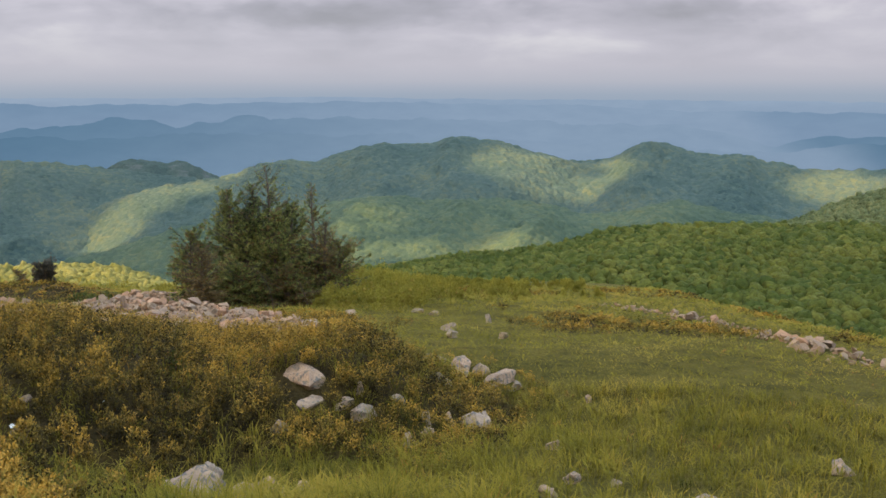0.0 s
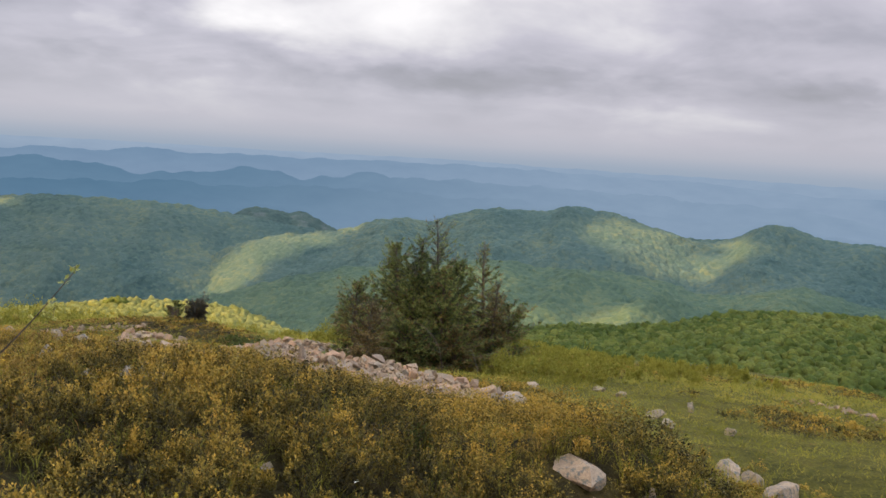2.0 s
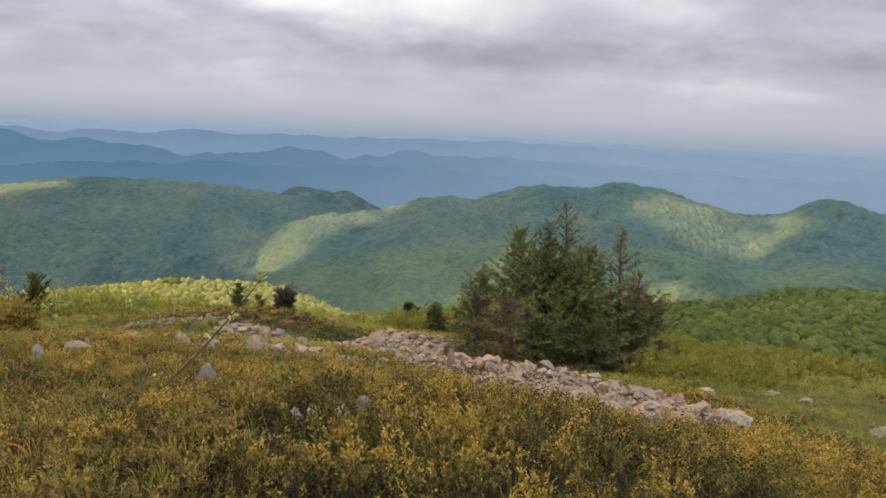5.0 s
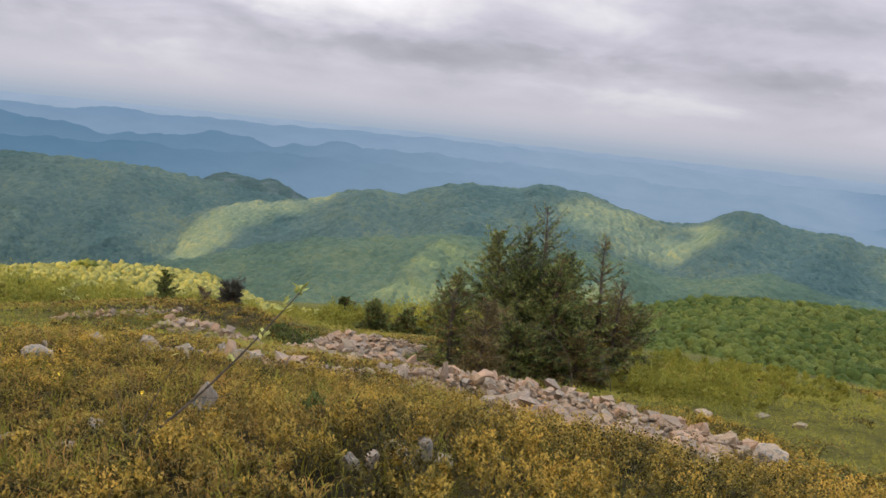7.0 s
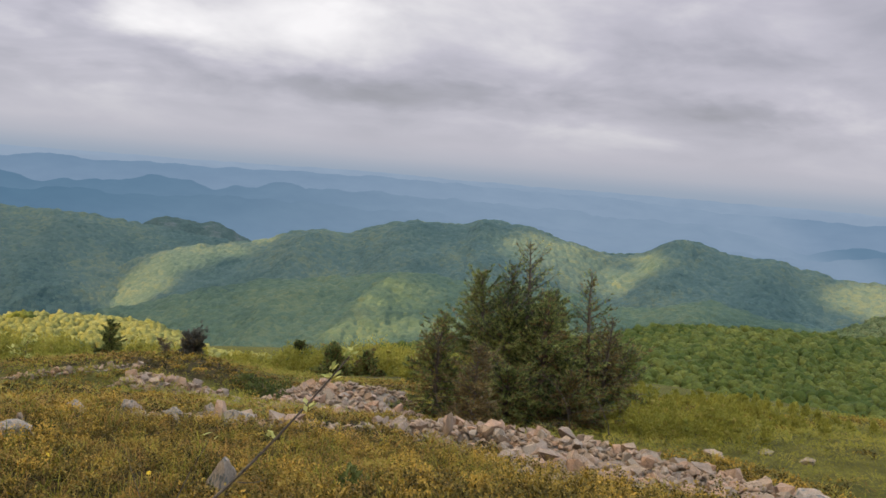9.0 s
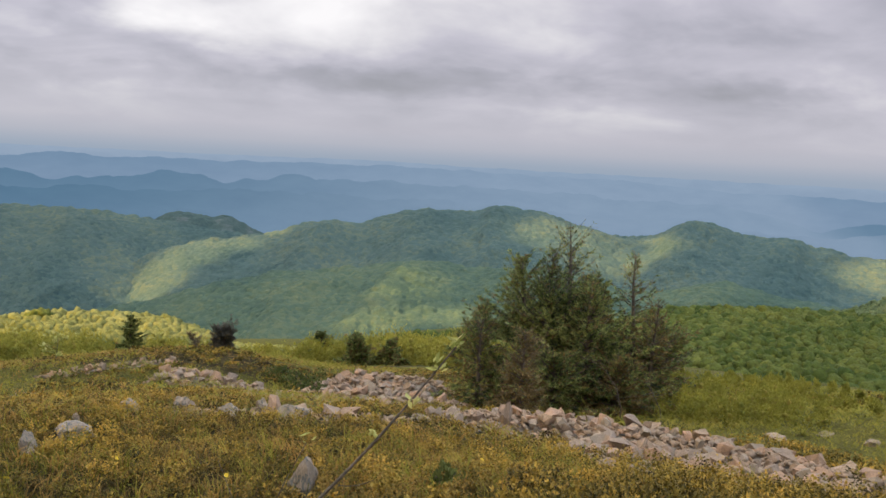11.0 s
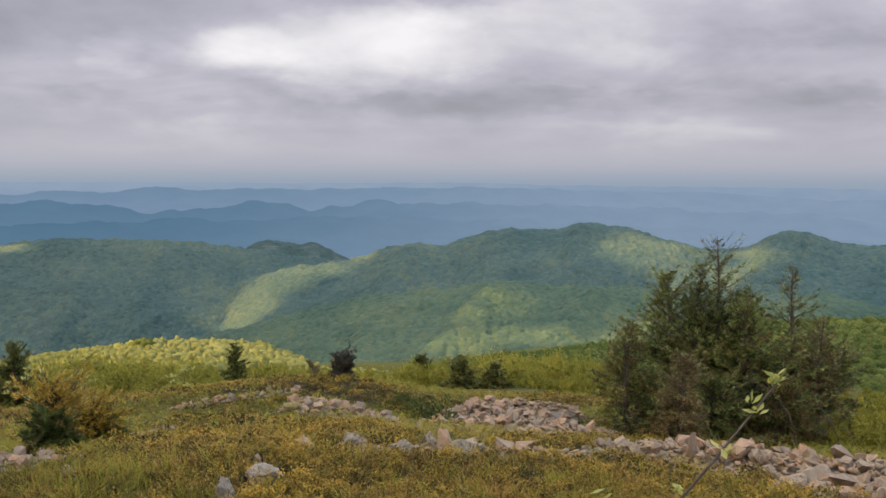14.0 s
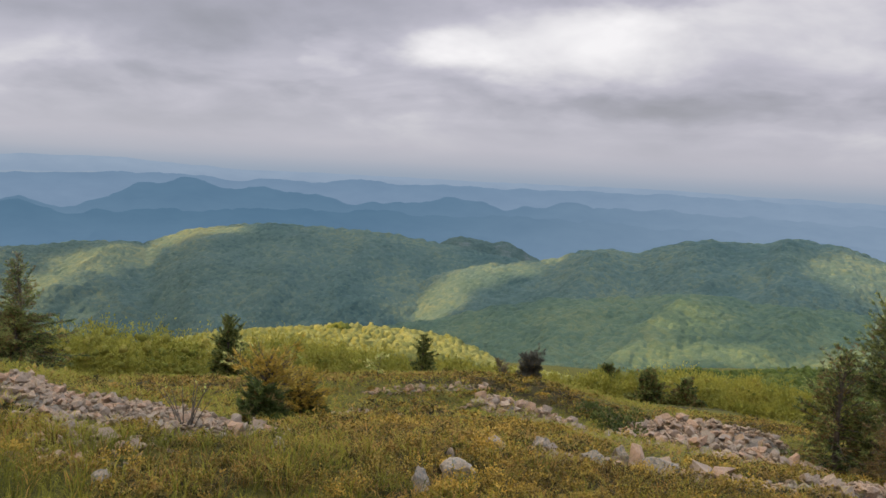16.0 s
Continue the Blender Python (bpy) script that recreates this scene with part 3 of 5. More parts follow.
# ---- unseen cloud sheet added out of view: blocks the sun but for placed gaps ----
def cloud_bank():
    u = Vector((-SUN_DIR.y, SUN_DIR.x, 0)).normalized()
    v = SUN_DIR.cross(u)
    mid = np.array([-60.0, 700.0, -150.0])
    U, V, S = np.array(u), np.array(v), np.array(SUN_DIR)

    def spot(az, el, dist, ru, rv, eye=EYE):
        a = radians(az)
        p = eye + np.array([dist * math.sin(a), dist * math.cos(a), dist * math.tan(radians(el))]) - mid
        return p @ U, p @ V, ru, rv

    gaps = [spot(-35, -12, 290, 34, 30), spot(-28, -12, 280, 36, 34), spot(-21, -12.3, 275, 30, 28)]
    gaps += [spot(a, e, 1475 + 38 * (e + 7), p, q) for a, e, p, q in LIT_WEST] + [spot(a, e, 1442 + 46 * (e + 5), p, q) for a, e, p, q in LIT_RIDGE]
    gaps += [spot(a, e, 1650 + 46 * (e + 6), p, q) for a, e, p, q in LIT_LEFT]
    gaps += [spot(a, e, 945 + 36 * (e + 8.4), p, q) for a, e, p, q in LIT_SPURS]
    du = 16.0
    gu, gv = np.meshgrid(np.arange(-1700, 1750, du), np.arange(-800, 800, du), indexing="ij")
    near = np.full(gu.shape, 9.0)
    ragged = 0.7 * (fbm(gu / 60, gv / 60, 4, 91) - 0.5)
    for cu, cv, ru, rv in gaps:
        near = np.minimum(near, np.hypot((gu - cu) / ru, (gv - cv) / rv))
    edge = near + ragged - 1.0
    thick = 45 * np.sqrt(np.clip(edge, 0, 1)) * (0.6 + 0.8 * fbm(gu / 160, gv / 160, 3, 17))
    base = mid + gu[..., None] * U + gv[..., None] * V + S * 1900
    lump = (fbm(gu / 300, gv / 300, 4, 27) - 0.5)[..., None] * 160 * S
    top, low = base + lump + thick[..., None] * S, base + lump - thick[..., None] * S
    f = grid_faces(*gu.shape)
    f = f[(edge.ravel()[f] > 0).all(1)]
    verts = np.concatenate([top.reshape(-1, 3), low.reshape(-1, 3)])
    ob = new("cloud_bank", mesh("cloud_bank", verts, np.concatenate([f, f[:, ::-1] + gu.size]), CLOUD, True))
    tagged(ob, "unseen cloud sheet added before the sun, with gaps placed for lit patches", "cloud", kind="structure")


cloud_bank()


# ---- tree crowns, leaves and tubes in bulk ----
def ball(level):
    bm = bmesh.new()
    bmesh.ops.create_icosphere(bm, subdivisions=level, radius=1.0)
    v = np.array([p.co for p in bm.verts])
    f = np.array([[p.index for p in t.verts] for t in bm.faces])
    bm.free()
    return v, f


def crown_shapes(level, n, seed):
    v, f = ball(level)
    out = []
    for k in range(n):
        s = seed + k * 7.3
        r = np.array([0.84 + 0.40 * noise.noise(Vector(p) * 1.6 + Vector((s, 0, 0))) + 0.34 * noise.noise(Vector(p) * 3.4 + Vector((0, s, 0))) for p in v])
        w = v * r[:, None]
        w[:, 2] = np.where(w[:, 2] < 0, w[:, 2] * 0.75, w[:, 2] * 1.05)
        out.append(w)
    return out, f


def crowd(name, places, sizes, level, seed, mat, label):
    """Many tree crowns as one piece of forest."""
    rng = np.random.default_rng(seed)
    shapes, f = crown_shapes(level, 7, seed)
    vs, fs, at = [], [], 0
    for p, s in zip(places, sizes):
        a = rng.uniform(0, math.tau)
        c, q = math.cos(a), math.sin(a)
        w = shapes[rng.integers(7)]
        w = np.stack([w[:, 0] * c - w[:, 1] * q, w[:, 0] * q + w[:, 1] * c, w[:, 2] * rng.uniform(0.85, 1.25)], -1) * s + p
        vs.append(w)
        fs.append(f + at)
        at += len(w)
    ob = new(name, mesh(name, np.concatenate(vs), np.concatenate(fs), mat, True))
    return tagged(ob, label, "forest", kind="stuff")


def near_hill(name, label, crest, eye, d0, d1, foot, trees_high):
    """A wooded slope near enough for single trees: a floor sheet; returns its height as a function."""
    az, el = np.array([c[0] for c in crest]), np.array([c[1] for c in crest])

    def height(x, y):
        dx, dy = x - eye[0], y - eye[1]
        d = np.hypot(dx, dy)
        a = np.degrees(np.arctan2(dx, dy))
        top = eye[2] + d1 * np.tan(np.radians(np.interp(a, az, el))) - trees_high
        low = eye[2] + d0 * math.tan(radians(foot))
        t = np.clip((d - d0) / (d1 - d0), -0.3, 1.6)
        z = low + (top - low) * t + 5.0 * (fbm(x / 60, y / 60, 3, 5) - 0.5) * np.clip(t * (1 - t) * 4, 0, 1)
        return z - 1.2 * np.maximum(0, d - d1) * 0.5

    a = np.radians(np.linspace(az[0], az[-1], 140))
    d = np.linspace(d0, d1 + 60, 60)
    dd, aa = np.meshgrid(d, a, indexing="ij")
    x, y = eye[0] + dd * np.sin(aa), eye[1] + dd * np.cos(aa)
    ob = new(name, mesh(name, np.stack([x, y, height(x, y)], -1).reshape(-1, 3), grid_faces(*dd.shape)[:, ::-1], FLOOR, True))
    tagged(ob, label, "hill", kind="structure")
    return height


def stand(eye, az0, az1, d0, d1, gap, height, rng):
    """Tree places on a jittered grid inside a sector."""
    n = int(2 * d1 / gap)
    i, j = np.meshgrid(np.arange(-n, n), np.arange(0, n), indexing="ij")
    x = (i.ravel() + rng.uniform(-0.42, 0.42, i.size)) * gap
    y = (j.ravel() + rng.uniform(-0.42, 0.42, i.size)) * gap
    d, a = np.hypot(x, y), np.degrees(np.arctan2(x, y))
    k = (d > d0) & (d < d1) & (a > az0) & (a < az1)
    x, y = x[k] + eye[0], y[k] + eye[1]
    return np.stack([x, y, height(x, y)], -1), d[k]


RIGHT_CREST = [(-10, -13.2), (-5.7, -12.31), (-2.6, -11.97), (0.6, -11.39), (4.6, -11.16), (8.1, -10.58), (10.5, -9.86), (12.3, -9.3), (16.1, -9.0), (19.6, -8.75), (23.1, -8.58), (28.5, -8.31), (36, -8.2), (44, -8.2)]
BACK_CREST = [(12, -10.6), (16, -9.7), (19.7, -9.0), (22.4, -8.6), (23.7, -8.11), (25.3, -7.2), (26.8, -6.51), (28.3, -5.98), (36, -5.0), (44, -4.8)]
LIT_CREST = [(-54, -14.0), (-48, -13.2), (-44, -12.6), (-40, -11.95), (-36.3, -11.4), (-32.5, -11.15), (-28.3, -10.85), (-24.7, -10.95), (-20.7, -11.5), (-18.7, -12.3), (-17.1, -13.1), (-15.5, -13.5), (-13.3, -13.5), (-9, -14.5)]


def near_forests():
    rng = np.random.default_rng(5)
    eye_r, eye_l = (0.0, 0.0, 1.75), (-8.3, 5.5, 0.95)
    h = near_hill("hill_right", "forested slope across the side valley", RIGHT_CREST, eye_r, 105, 330, -24.0, 2.4)
    p, d = stand(eye_r, -9, 31, 112, 340, 2.5, h, rng)
    s = rng.uniform(1.25, 2.2, len(p)) * (0.9 + 0.4 * fbm(p[:, 0] / 30, p[:, 1] / 30, 2, 7))
    p[:, 2] += s * 0.6
    k = d < 155
    crowd("beech_forest_near", p[k], s[k], 3, 3, CROWN, "dense green beech crowns on the slope")
    crowd("beech_forest_far", p[~k], s[~k], 2, 4, CROWN, "green beech forest climbing the far slope")
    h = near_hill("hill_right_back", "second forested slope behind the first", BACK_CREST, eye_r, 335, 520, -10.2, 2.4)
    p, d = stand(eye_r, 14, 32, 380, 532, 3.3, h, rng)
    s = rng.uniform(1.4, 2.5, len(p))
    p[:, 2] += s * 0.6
    crowd("beech_forest_back", p, s, 2, 6, HAZED_CROWN, "green beech forest on the farther slope")
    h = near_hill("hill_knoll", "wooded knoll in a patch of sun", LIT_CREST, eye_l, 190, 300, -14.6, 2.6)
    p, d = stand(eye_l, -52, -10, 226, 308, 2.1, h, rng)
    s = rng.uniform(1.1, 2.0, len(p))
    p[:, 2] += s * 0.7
    crowd("young_beech_forest", p, s, 2, 9, SUNLIT_CROWN, "fresh yellow-green young beeches, sunshine partly put in their colour")
    # shaded tree group: the darker CROWN colour stands in for its shade
    p = np.array([[-8.3 + 285 * math.sin(radians(-28.5 + da)), 5.5 + 285 * math.cos(radians(-28.5 + da)), 0.0] for da in (-0.5, 0.0, 0.4)])
    p[:, 2] = h(p[:, 0], p[:, 1]) + 1.8
    crowd("dark_beeches", p, np.array([2.6, 3.1, 2.4]), 3, 2, CROWN, "tree group on the knoll, its shade put in a darker colour")


near_forests()


def leaf_quads(pos, way, normal, length, width):
    """Pointed leaves: one rhomb each, from its foot along way."""
    side = np.cross(way, normal)
    side /= np.linalg.norm(side, axis=1, keepdims=True) + 1e-9
    length, width = length[:, None], width[:, None]
    a, c = pos, pos + way * length
    m = pos + way * length * 0.5
    v = np.stack([a, m + side * width * 0.5, c, m - side * width * 0.5], 1).reshape(-1, 3)
    return v, np.arange(len(v), dtype=np.int32).reshape(-1, 4)


def needle_tris(pos, way, normal, length, width):
    """Needle sprays: one slim triangle each."""
    side = np.cross(way, normal)
    side /= np.linalg.norm(side, axis=1, keepdims=True) + 1e-9
    v = np.stack([pos - side * width[:, None] * 0.5, pos + side * width[:, None] * 0.5, pos + way * length[:, None]], 1).reshape(-1, 3)
    return v, np.arange(len(v), dtype=np.int32).reshape(-1, 3)


def unit(v):
    return v / (np.linalg.norm(v, axis=-1, keepdims=True) + 1e-9)


def tubes(lines, radii, sides=4):
    """Tapered round limbs along polylines."""
    vs, fs, at = [], [], 0
    ring = np.linspace(0, math.tau, sides, endpoint=False)
    for pts, r in zip(lines, radii):
        pts = np.asarray(pts, float)
        n = len(pts)
        t = unit(np.gradient(pts, axis=0))
        ref = np.where(np.abs(t[:, 2:3]) > 0.9, [[1.0, 0, 0]], [[0, 0, 1.0]])
        a = unit(np.cross(t, ref))
        b = np.cross(t, a)
        rr = np.linspace(r[0], r[1], n)[:, None, None]
        w = pts[:, None] + rr * (np.cos(ring)[None, :, None] * a[:, None] + np.sin(ring)[None, :, None] * b[:, None])
        vs.append(w.reshape(-1, 3))
        i = (np.arange(n - 1)[:, None] * sides + np.arange(sides)).ravel()
        j = (np.arange(n - 1)[:, None] * sides + (np.arange(sides) + 1) % sides).ravel()
        fs.append(np.stack([i, j, j + sides, i + sides], -1) + at)
        at += n * sides
    return np.concatenate(vs), np.concatenate(fs)


# ---- beech scrub on the shoulder below the meadow ----
def scrub():
    rng = np.random.default_rng(8)
    spots = []

    def band(n, eye, az, d, high):
        for _ in range(n):
            a, r = radians(rng.uniform(*az)), rng.uniform(*d)
            spots.append((eye[0] + r * math.sin(a), eye[1] + r * math.cos(a), rng.uniform(*high)))

    # the thicket round the shoulder: its height by bearing, seen from the end of the walk
    for _ in range(1150):
        a, r = rng.uniform(-56, 10), math.sqrt(rng.uniform(54**2, 99**2))
        if r < 89 and any(abs(a - w) < 1.5 for w in (-36.6, -35.4, -22.8)):
            continue  # keeps the camera's view to the single spruces clear of scrub
        top = np.interp(a, [-56, -46, -43, -40, -36, -30, -26, -22.5, -18.8, -16, -13, -10, -7, -3, 1, 4, 8, 10], [5.4, 5.4, 6.0, 5.4, 5.8, 4.4, 3.7, 3.8, 3.1, 2.3, 2.4, 2.9, 3.4, 3.5, 3.0, 1.8, 0.9, 0.7])
        spots.append((-8.3 + r * math.sin(radians(a)), 5.5 + r * math.cos(radians(a)), top * r / 84 * (1.0 - 0.4 * rng.random() ** 2)))
    band(70, (0, 0), (-11, -1), (34, 60), (0.4, 0.9))
    band(50, (0, 0), (-2, 5), (32, 56), (0.2, 0.5))
    band(30, (0, 0), (4, 11), (28, 44), (0.2, 0.45))
    band(60, (0, 0), (-4, 6), (22, 36), (0.25, 0.6))
    band(40, (0, 0), (-9, -1), (19.6, 23), (0.4, 0.85))
    places, sizes, vs, fs, at = [], [], [], [], 0
    for x, y, h in spots:
        z = float(land(x, y))
        away = math.hypot(x + 4, y - 3)
        leaf = min(0.2, 0.0030 * away)
        for q in range(rng.integers(4, 7)):
            r = h * rng.uniform(0.11, 0.21)
            c = np.array([x + h * rng.normal() * 0.20, y + h * rng.normal() * 0.20, z + h * (0.12 + 0.76 * (q + rng.random()) / 6)])
            places.append(c)
            sizes.append(r * 0.5)
            n = min(66, int(26 + 20 * (r / leaf) ** 1.5))
            g = unit(rng.normal(size=(n, 3))) * [1, 1, 1.8]
            pos = c + g * r * rng.uniform(0.4, 1.3, (n, 1))
            way = unit(g * 0.5 + rng.normal(size=(n, 3)) * 0.5 + [0, 0, 0.8])
            v, f = needle_tris(pos, way, unit(rng.normal(size=(n, 3)) * 0.5 + g), leaf * rng.uniform(0.6, 1.5, n), leaf * rng.uniform(0.45, 0.85, n))
            vs.append(v)
            fs.append(f + at)
            at += len(v)
    crowd("scrub_crowns", places, sizes, 1, 19, SCRUBCROWN, "rounded yellow-green beech bushes on the slope")
    ob = new("beech_scrub", mesh("beech_scrub", np.concatenate(vs), np.concatenate(fs), SCRUB))
    tagged(ob, "soft outer leaves of the beech scrub", "bushes", kind="stuff")


scrub()


# ---- conifers ----
def conifer(name, label, x, y, height, radius, seed, needles=1.0, bare_top=0.0, dry=0.0, low=0.03, lean=(0, 0), group="", leaves=NEEDLE, twig=1.0, fine=1.0, category="tree", sink=0.1, sharp=1.0):
    """A spruce: tapered trunk, whorls of drooping boughs with side twigs, needles along the twigs."""
    rng = np.random.default_rng(seed)
    root = new(name)
    root.location = (x, y, float(land(x, y)) - sink)
    k = np.linspace(0, 1, 12)[:, None]
    bend = np.array([lean[0], lean[1], 0.0])
    wob = np.concatenate([0.02 * height * np.sin(k * 5 + seed), 0.02 * height * np.cos(k * 4 + seed * 2), 0 * k], 1)
    spine = np.concatenate([0 * k, 0 * k, k * height], 1) + bend * k**1.5 + wob * k
    v, f = tubes([spine], [(0.022 * height + 0.02, 0.006)], 8)
    part("trunk", mesh("trunk", v, f, BARK, True), root)
    lines, radii, leaf_p, leaf_w, bare, twigs, tone = [], [], [], [], [], [], []
    h = low * height
    while h < height * 0.985:
        t = h / height
        reach = radius * (1 - t) ** sharp * (1 - 0.35 * math.exp(-t * 14)) + 0.05
        i = t * 11
        base = spine[int(i)] + (spine[min(11, int(i) + 1)] - spine[int(i)]) * (i - int(i))
        for _ in range(rng.integers(2, 4)):
            a = rng.uniform(0, math.tau)
            L = reach * rng.uniform(0.6, 1.2) * (0.85 + 0.30 * math.sin(2 * a + seed + 4 * t))
            out = np.array([math.cos(a), math.sin(a), 0])
            s = np.linspace(0, 1, 5)[:, None]
            rise = rng.uniform(0.0, 0.45) * (0.4 + t) + 1.15 * t * t
            line = base + out * L * s + np.array([0, 0, 1.0]) * L * (rise * s - (0.60 - 0.45 * t) * s**2 + 0.26 * s**3)
            line = line + rng.normal(size=(5, 3)) * 0.022 * L * s
            lines.append(line)
            radii.append((0.005 + 0.010 * L, 0.002))
            m = int((8 + 16 * L) * twig * (1.0 if t < 0.6 else 0.7))
            for q in rng.uniform(0.12, 1.0, m):
                p = line[int(q * 3.99)] + (line[int(q * 3.99) + 1] - line[int(q * 3.99)]) * (q * 3.99 % 1)
                side = np.array([-out[1], out[0], 0]) * rng.choice((-1, 1))
                way = unit(out * rng.uniform(0.4, 1.0) + side * rng.uniform(0.3, 1.0) + np.array([0, 0, rng.uniform(-0.75, 0.25) * (1 - t) + 0.35 * t]))
                l = rng.uniform(0.35, 1.0) * (0.08 + 0.26 * L * (1.15 - q))
                tip = p + way * l - np.array([0, 0, 0.14 * l * (1 - t)])
                twigs.append((p, tip))
                keep = needles * (1 - bare_top * max(0, (t - 0.45) / 0.55)) * (0.75 + 0.5 * rng.random())
                n = max(1, int(fine * keep * (4 + l * 46))) if rng.random() < 4 * keep else 0
                if n:
                    u = rng.uniform(0.05, 1.0, n)[:, None]
                    leaf_p.append(p + (tip - p) * u)
                    tone.append(u[:, 0])
                    leaf_w.append(unit(0.8 * way + 0.5 * rng.normal(size=(n, 3)) + np.array([0, 0, 0.15 + 0.4 * t])))
                    bare.append(np.full(n, rng.random() < dry))
        h += height * rng.uniform(0.012, 0.019)
    v, f = tubes(lines, radii, 3)
    tw = np.array(twigs)
    ln = np.linalg.norm(tw[:, 1] - tw[:, 0], axis=1)
    v2, f2 = leaf_quads(tw[:, 0], unit(tw[:, 1] - tw[:, 0]), unit(rng.normal(size=(len(tw), 3))), ln, np.full(len(tw), 0.008))
    part("bough_tangle", mesh("bough_tangle", np.concatenate([v, v2]), np.concatenate([f, f2 + len(v)]), BARK), root)
    p, w, d = np.concatenate(leaf_p), np.concatenate(leaf_w), np.concatenate(bare)
    size = rng.uniform(0.055, 0.115, len(p)) / fine**0.5
    v, f = needle_tris(p, w, unit(rng.normal(size=p.shape)), size, size * rng.uniform(0.17, 0.30, len(p)) * (1.0 if fine > 0.6 else 2.4))
    me = mesh("foliage", v, f, [leaves, DRYNEEDLE], index=d.astype(int))
    # inner needles darker: the crown's inner shade is put into their colour
    me.attributes.new("tip_shade", "FLOAT", "POINT").data.foreach_set("value", np.repeat(np.concatenate(tone), 3).astype(np.float32))
    part("foliage", me, root)
    return tagged(root, label, category, group)


CLUMP = "spruces of the wind-worn clump"
conifer("spruce", "tall thin-topped old spruce with sparse grey upper twigs", -5.02, 23.35, 4.3, 1.55, 11, 1.0, 0.95, 0.2, group=CLUMP, twig=0.85, fine=1.15, sharp=0.8)
conifer("spruce", "second leader close beside the tall spruce", -5.4, 23.25, 3.7, 1.25, 21, 1.0, 0.75, 0.15, group=CLUMP, twig=0.85, fine=1.15, sharp=0.75)
conifer("spruce", "olive green spruce crowded against its neighbour", -6.0, 23.1, 3.5, 1.45, 12, 1.2, 0.35, 0.08, group=CLUMP, twig=1.1, fine=1.15, sharp=0.75)
conifer("spruce", "slim spruce with a long bare pointed top", -3.6, 22.85, 3.6, 1.3, 13, 0.85, 0.75, 0.35, group=CLUMP, twig=0.6, fine=1.15, sharp=0.95)
conifer("spruce", "short bushy spruce filling the clump's middle", -4.6, 22.3, 2.7, 1.8, 14, 1.2, 0.1, 0.15, group=CLUMP, twig=1.0, fine=1.15, sharp=0.7)
conifer("spruce", "low spruce with brownish drying twigs", -6.9, 22.2, 2.3, 1.4, 15, 1.0, 0.4, 0.3, group=CLUMP, fine=1.05, twig=0.85, sharp=0.75)
conifer("spruce", "brownish half-dead young spruce at the clump's edge", -6.1, 20.4, 1.75, 0.95, 16, 0.5, 0.5, 0.9, group=CLUMP, fine=1.05, twig=0.8, sharp=0.8)
conifer("spruce", "low dry-twigged spruce on the windward side", -2.9, 22.6, 1.9, 1.1, 17, 0.8, 0.4, 0.35, group=CLUMP, fine=1.05, sharp=0.6)
conifer("spruce", "thin dead spruce with grey-brown twigs", -3.25, 22.3, 2.5, 0.95, 28, 0.4, 0.6, 0.7, group=CLUMP, fine=1.05, twig=0.8, sharp=0.6)
conifer("spruce", "broad dark spruce joining the leaders", -5.5, 22.7, 2.8, 1.7, 29, 1.3, 0.1, 0.08, group=CLUMP, twig=0.95, fine=1.05, sharp=0.6)
conifer("spruce", "squat dark spruce hugging the stones", -5.4, 21.4, 1.3, 1.25, 18, 1.2, 0.1, 0.25, group=CLUMP, fine=1.05, twig=0.85, sharp=0.7)
conifer("spruce", "squat spruce with grey dead lower twigs", -4.1, 21.3, 1.2, 1.2, 19, 0.95, 0.2, 0.5, group=CLUMP, fine=1.05, twig=0.85, sharp=0.7)
conifer("spruce", "dark spruce half hidden in the clump", -4.35, 23.6, 3.0, 1.8, 20, 1.2, 0.1, 0.15, group=CLUMP, twig=0.9, fine=1.05, sharp=0.75)
FARSPRUCE = "single spruces on the shoulder"
conifer("spruce", "dark full spruce standing in the scrub", -59.2, 75.2, 7.3, 4.2, 21, 4.4, 0.0, 0.05, group=FARSPRUCE, fine=0.35, sharp=0.85)
conifer("spruce", "small dark spruce beside the larger one", -56.0, 76.0, 3.6, 1.7, 22, 3.6, 0.0, 0.1, group=FARSPRUCE, fine=0.35, twig=0.8, sharp=0.7)
conifer("spruce", "dark bushy spruce by the stone heap", -38.8, 78.1, 5.2, 2.4, 23, 3.6, 0.0, 0.05, group=FARSPRUCE, fine=0.35, sharp=0.95)
conifer("spruce", "tiny dark spruce at the scrub's edge", -49.0, 76.0, 2.0, 0.8, 24, 3.6, 0.0, 0.1, group=FARSPRUCE, fine=0.35, twig=0.8, sharp=0.7)
conifer("spruce", "small pointed spruce below the stones", -19.5, 70.6, 2.9, 1.5, 25, 3.6, 0.0, 0.15, group=FARSPRUCE, fine=0.35, twig=0.8, sharp=0.7)
conifer("spruce", "low round spruce below the stones", -14.6, 57.0, 1.9, 1.5, 26, 3.6, 0.0, 0.2, group=FARSPRUCE, fine=0.35, twig=0.8, sharp=0.7)
conifer("spruce", "low ragged spruce below the stones", -12.4, 57.0, 1.6, 1.2, 27, 3.6, 0.2, 0.3, group=FARSPRUCE, fine=0.35, twig=0.8, sharp=0.7)
conifer("spruce", "tall dead-topped spruce in a dark thicket", -25.6, 20.6, 3.25, 1.7, 31, 1.1, 0.9, 0.3, group=FARSPRUCE, fine=1.3)
conifer("spruce", "dark spruce of the thicket by the diggings", -26.5, 20.0, 2.7, 1.7, 32, 1.2, 0.4, 0.2, group=FARSPRUCE, fine=1.3)
conifer("spruce", "low spreading spruce of the thicket", -25.1, 20.0, 1.7, 1.2, 33, 1.2, 0.2, 0.3, group=FARSPRUCE, fine=1.3)
